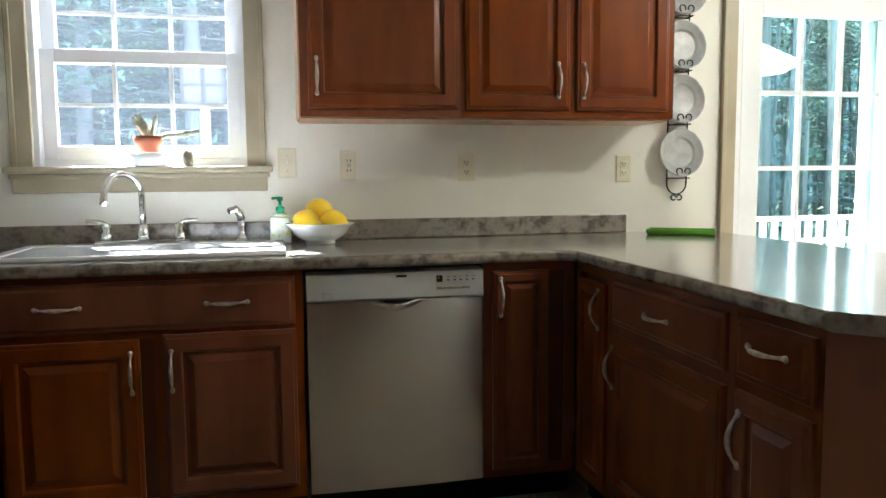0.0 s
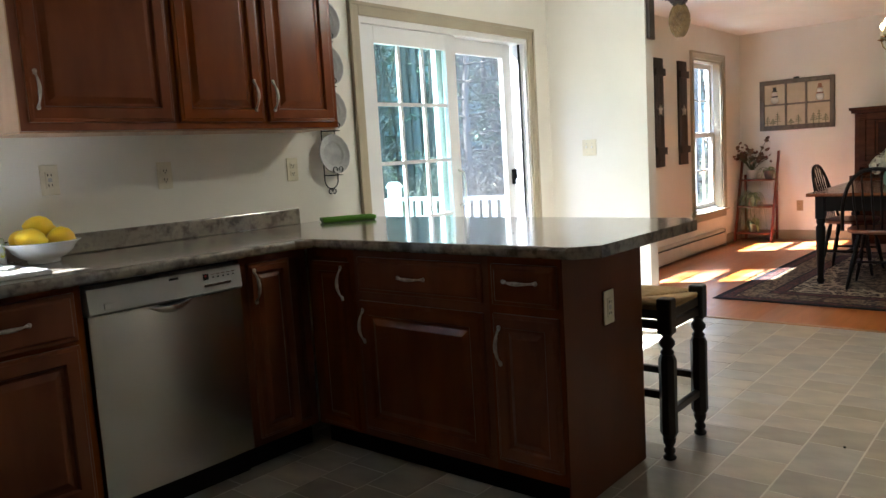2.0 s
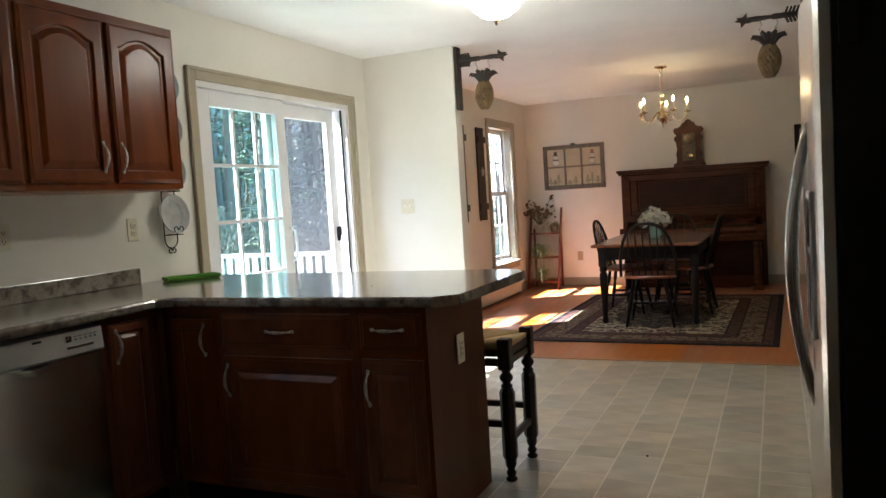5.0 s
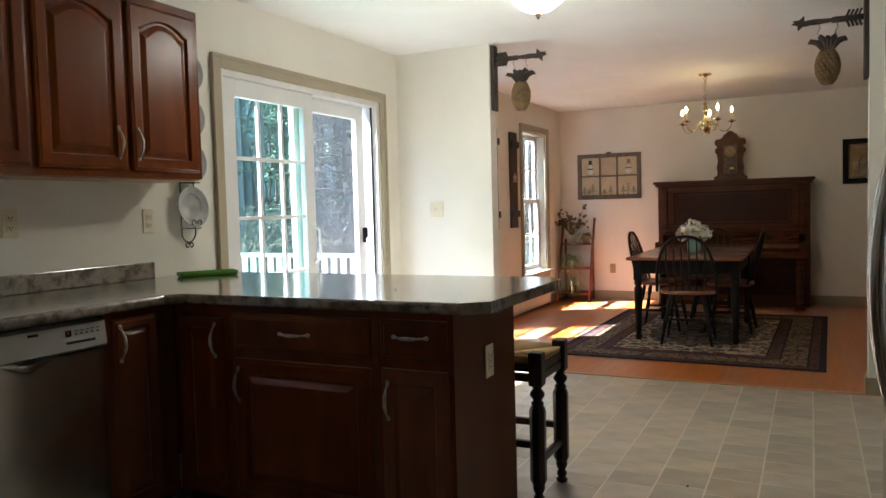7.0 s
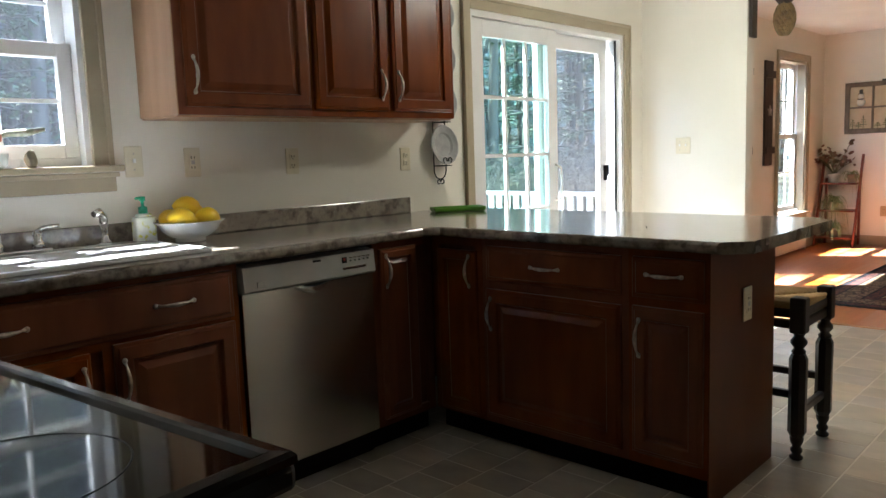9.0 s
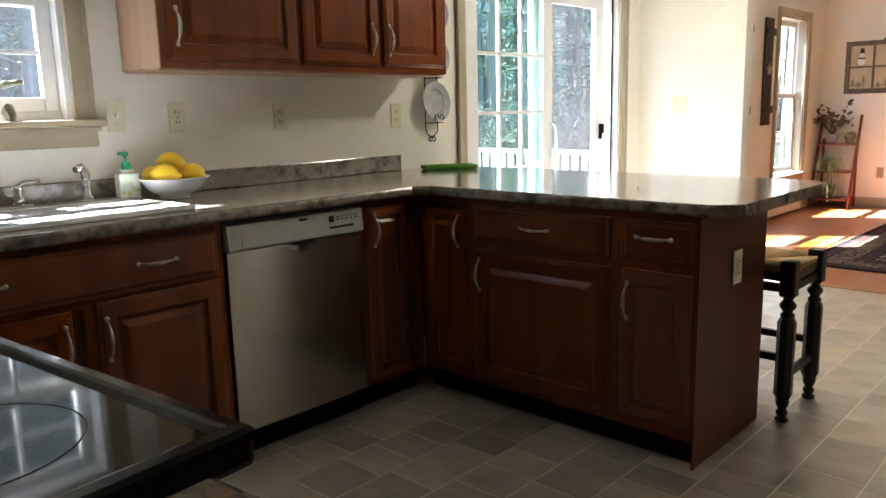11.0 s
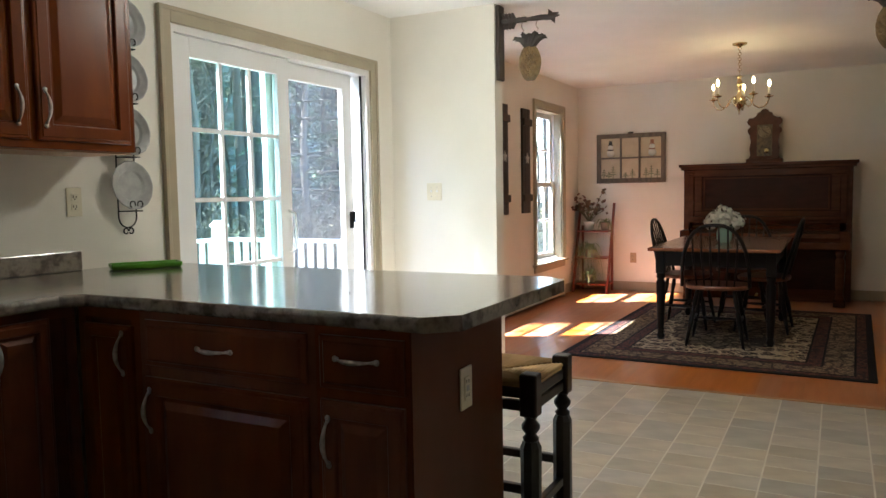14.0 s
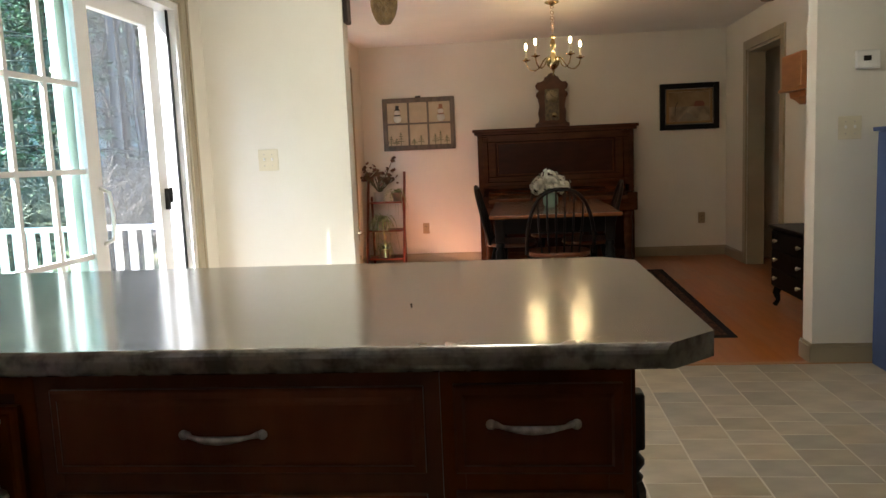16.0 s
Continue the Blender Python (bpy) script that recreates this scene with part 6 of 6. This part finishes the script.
def bare_tree(seed, h):
    rnd = random.Random(seed)
    t = thing("bare_tree", "slender leafless tree at the edge of the woods", "tree", pose(0, 0, 0), "bare trees behind the house")
    bm = bmesh.new()
    tube(bm, [(rnd.uniform(-0.08, 0.08) * i, rnd.uniform(-0.05, 0.05) * i, h * i / 6) for i in range(7)], [0.09 * (1 - 0.14 * i) for i in range(7)], 8)
    part("trunk", bm, M_BARK, t)
    bm = bmesh.new()
    for _ in range(70):
        z = h * rnd.uniform(0.08, 0.98)
        a, ln = rnd.uniform(0, 6.28), rnd.uniform(0.5, 1.7)
        d = Vector((math.cos(a), math.sin(a), rnd.uniform(0.2, 1.1))) * ln
        p0 = Vector((0, 0, z))
        tube(bm, [p0, p0 + d * 0.5 + Vector((0, 0, rnd.uniform(-0.1, 0.1))), p0 + d], [0.016, 0.010, 0.004], 3)
        for _ in range(3):
            q = p0 + d * rnd.uniform(0.3, 0.9)
            tube(bm, [q, q + Vector((rnd.uniform(-0.5, 0.5), rnd.uniform(-0.5, 0.5), rnd.uniform(0, 0.6)))], [0.007, 0.003], 3)
    part("branches", bm, M_TWIG, t)
    return t


protos = [pine(1, 13, 1.2), pine(2, 15, 3.5), pine(3, 11, 0.6), bare_tree(5, 10), bare_tree(6, 8), pine(7, 16, 7.5)]
rnd = random.Random(21)
spots = []
while len(spots) < 260:
    x, y = rnd.uniform(-14, 34), rnd.uniform(14, 34)
    if all((x - a) ** 2 + (y - b) ** 2 > 0.8 for a, b in spots):
        spots.append((x, y))
for _ in range(70):
    spots.append((rnd.uniform(26, 62), rnd.uniform(9, 24)))
for i, (x, y) in enumerate(spots):
    k = ((1, 5, 3, 0, 5)[i % 5] if y < 24 else i % 3) if x < 5 else (3, 5, 0, 4, 5, 3)[i % 6]
    m = pose(x, y, -0.76, 0, 0, rnd.uniform(0, 360))
    if i < 6:
        protos[i].matrix_world = m
    else:
        c = copy_thing(protos[k], m)
        s = rnd.uniform(0.85, 1.2)
        c.scale = (s, s, s)


def bare_bush(seed):
    """Arching leafless stems from one root, with side twigs."""
    rnd = random.Random(seed)
    t = thing("bare_bush", "pale leafless thicket of arching stems", "bush", pose(0, 0, 0), "bare bushes behind the house")
    bm = bmesh.new()
    for _ in range(46):
        a, h, sp = rnd.uniform(0, 6.28), rnd.uniform(1.0, 2.9), rnd.uniform(0.2, 1.3)
        d = Vector((math.cos(a), math.sin(a), 0))
        root = d * rnd.uniform(0, 0.4)
        pts = [root + d * sp * u ** 1.7 + Vector((rnd.uniform(-0.05, 0.05), rnd.uniform(-0.05, 0.05), h * (u - 0.3 * u * u * u))) for u in (0, 0.25, 0.5, 0.75, 1)]
        tube(bm, pts, [0.014, 0.012, 0.010, 0.007, 0.004], 4)
        for _ in range(5):
            q = pts[rnd.randint(1, 4)]
            e = Vector((rnd.uniform(-0.6, 0.6), rnd.uniform(-0.6, 0.6), rnd.uniform(-0.1, 0.6)))
            tube(bm, [q, q + e * 0.5 + Vector((0, 0, 0.06)), q + e], [0.008, 0.006, 0.003], 3)
    part("stems", bm, M_STEM, t)
    return t


M_STEM = mat("pale_stems", (0.17, 0.145, 0.115), 0.85, color2=(0.09, 0.075, 0.06), scale=5, island=0.4)
bushes = [bare_bush(31), bare_bush(32), bare_bush(33)]
rb = random.Random(4)
for i in range(18):
    m = pose(rb.uniform(11.5, 22), rb.uniform(9.0, 13.5), -0.76, 0, 0, rb.uniform(0, 360))
    if i < 3:
        bushes[i].matrix_world = m
    else:
        copy_thing(bushes[i % 3], m)
bm = bmesh.new()
verts, faces = [], []
for _ in range(5200):
    x, y = rnd.uniform(-18, 40), rnd.uniform(12.5, 34)
    leaf_clump(verts, faces, (x, y, -0.75 + rnd.uniform(0.0, 1.2)), 0.2, rnd, 3, 0.6)
me = bpy.data.meshes.new("undergrowth")
me.from_pydata([tuple(v) for v in verts], [], faces)
me.materials.append(mat("brown_undergrowth", (0.15, 0.115, 0.075), 0.9, color2=(0.07, 0.075, 0.035), scale=1, island=0.4))
tagged(new("undergrowth", me), "brown leafless undergrowth along the woods", "undergrowth", kind="stuff")
bm.free()
setting("backdrop", B((-90, 46, -1.0, 120, 46.3, 22)), mat("far_woods", (0.18, 0.24, 0.24), 0.9, color2=(0.09, 0.13, 0.13), scale=1.2, detail=10, stretch=(1, 1, 0.25), contrast=(0.4, 0.6)), "dark wall of distant woods")


# ---- floors, laid piece by piece ----
rnd = random.Random(11)
me_cache = {}


def piece(lx, ly, material, key, gap, b):
    """A flat floor piece with bevelled edges; alike pieces share one mesh."""
    k = (key, round(lx, 3), round(ly, 3))
    if k not in me_cache:
        bm = bmesh.new()
        g, t = gap / 2, 0.0016
        lo = [bm.verts.new(p) for p in ((-lx / 2 + g, -ly / 2 + g, -t), (lx / 2 - g, -ly / 2 + g, -t), (lx / 2 - g, ly / 2 - g, -t), (-lx / 2 + g, ly / 2 - g, -t))]
        hi = [bm.verts.new((v.co.x - math.copysign(b, v.co.x), v.co.y - math.copysign(b, v.co.y), 0)) for v in lo]
        bm.faces.new(hi)
        for i in range(4):
            bm.faces.new((lo[i], lo[(i + 1) % 4], hi[(i + 1) % 4], hi[i]))
        me_cache[k] = mesh_of(key, bm, material)
    return me_cache[k]


def lay(parent, name, cells, material, gap, near, limit=300, rest_name="joined_pieces", rest_material=None, b=0.0016):
    cells = sorted(cells, key=near)
    for cx, cy, lx, ly in cells[:limit]:
        ob = new(name, piece(lx, ly, material, name, gap, b))
        ob.location = (cx, cy, 0)
        ob.parent = parent
    if cells[limit:]:
        bm = bmesh.new()
        for cx, cy, lx, ly in cells[limit:]:
            g = gap / 2
            q = [(cx - lx / 2 + g, cy - ly / 2 + g), (cx + lx / 2 - g, cy - ly / 2 + g), (cx + lx / 2 - g, cy + ly / 2 - g), (cx - lx / 2 + g, cy + ly / 2 - g)]
            lo = [bm.verts.new((x, y, -0.0016)) for x, y in q]
            hi = [bm.verts.new((x + math.copysign(b, cx - x), y + math.copysign(b, cy - y), 0)) for x, y in q]
            bm.faces.new(hi)
            for i in range(4):
                bm.faces.new((lo[i], lo[(i + 1) % 4], hi[(i + 1) % 4], hi[i]))
        r = part(rest_name, bm, rest_material or material, parent)
        tagged(r, kind="stuff")


M_TILE_R = mat("grey_vinyl_tile_rest", (0.44, 0.385, 0.30), 0.30, color2=(0.29, 0.25, 0.20), scale=5, detail=9, stretch=(1.6, 0.8, 1), bump=0.12, bump_scale=30, island=0.17)
M_OAK_R = mat("orange_laminate_rest", (0.43, 0.155, 0.054), 0.30, color2=(0.34, 0.115, 0.038), scale=2.5, detail=8, stretch=(0.9, 9, 9), island=0.07)
fk = tagged(new("floor_kitchen"), "grey-beige stone-look vinyl tile floor", kind="structure")
cells = []
y = 0.613 - 0.207 * 5
while y < YW:
    y1 = min(y + 0.207, YW)
    ya = max(y, YS)
    x = XP - 0.03
    while x > -2.7:
        lx = rnd.choice((0.155, 0.155, 0.155, 0.21, 0.31))
        x2 = max(x - lx, -2.7)
        if y1 - ya > 0.02 and x - x2 > 0.02:
            cells.append(((x + x2) / 2, (ya + y1) / 2, x - x2, y1 - ya))
        x = x2
    y += 0.207
lay(fk, "floor_tile", cells, M_TILE, 0.006, lambda c: 0 if (2.0 < c[0] and c[1] < 3.0) else 1 + abs(c[0]), rest_material=M_TILE_R, rest_name="far_tiles", b=0.0007)
setting("floor_threshold", B((XP - 0.03, YS, -0.006, XP + 0.01, YW, 0.006), bevel=0.002), mat("pale_wood_strip", (0.42, 0.22, 0.10), 0.3), "pale wooden threshold strip between the floors")
fdn = tagged(new("floor_dining"), "orange-brown laminate plank floor", kind="structure")
cells, y = [], -2.0
k = 0
while y < YW:
    y1 = min(y + 0.127, YW)
    x = XP + 0.01 - rnd.uniform(0, 0.9)
    while x < XE:
        x2 = min(x + 1.22, XE)
        xa = max(x, XP + 0.01)
        if x2 - xa > 0.02:
            cells.append(((xa + x2) / 2, (y + y1) / 2, x2 - xa, y1 - y))
        x = x2
    y = y1
lay(fdn, "plank", cells, M_OAK, 0.0, lambda c: 0, rest_material=M_OAK_R, b=0.0)
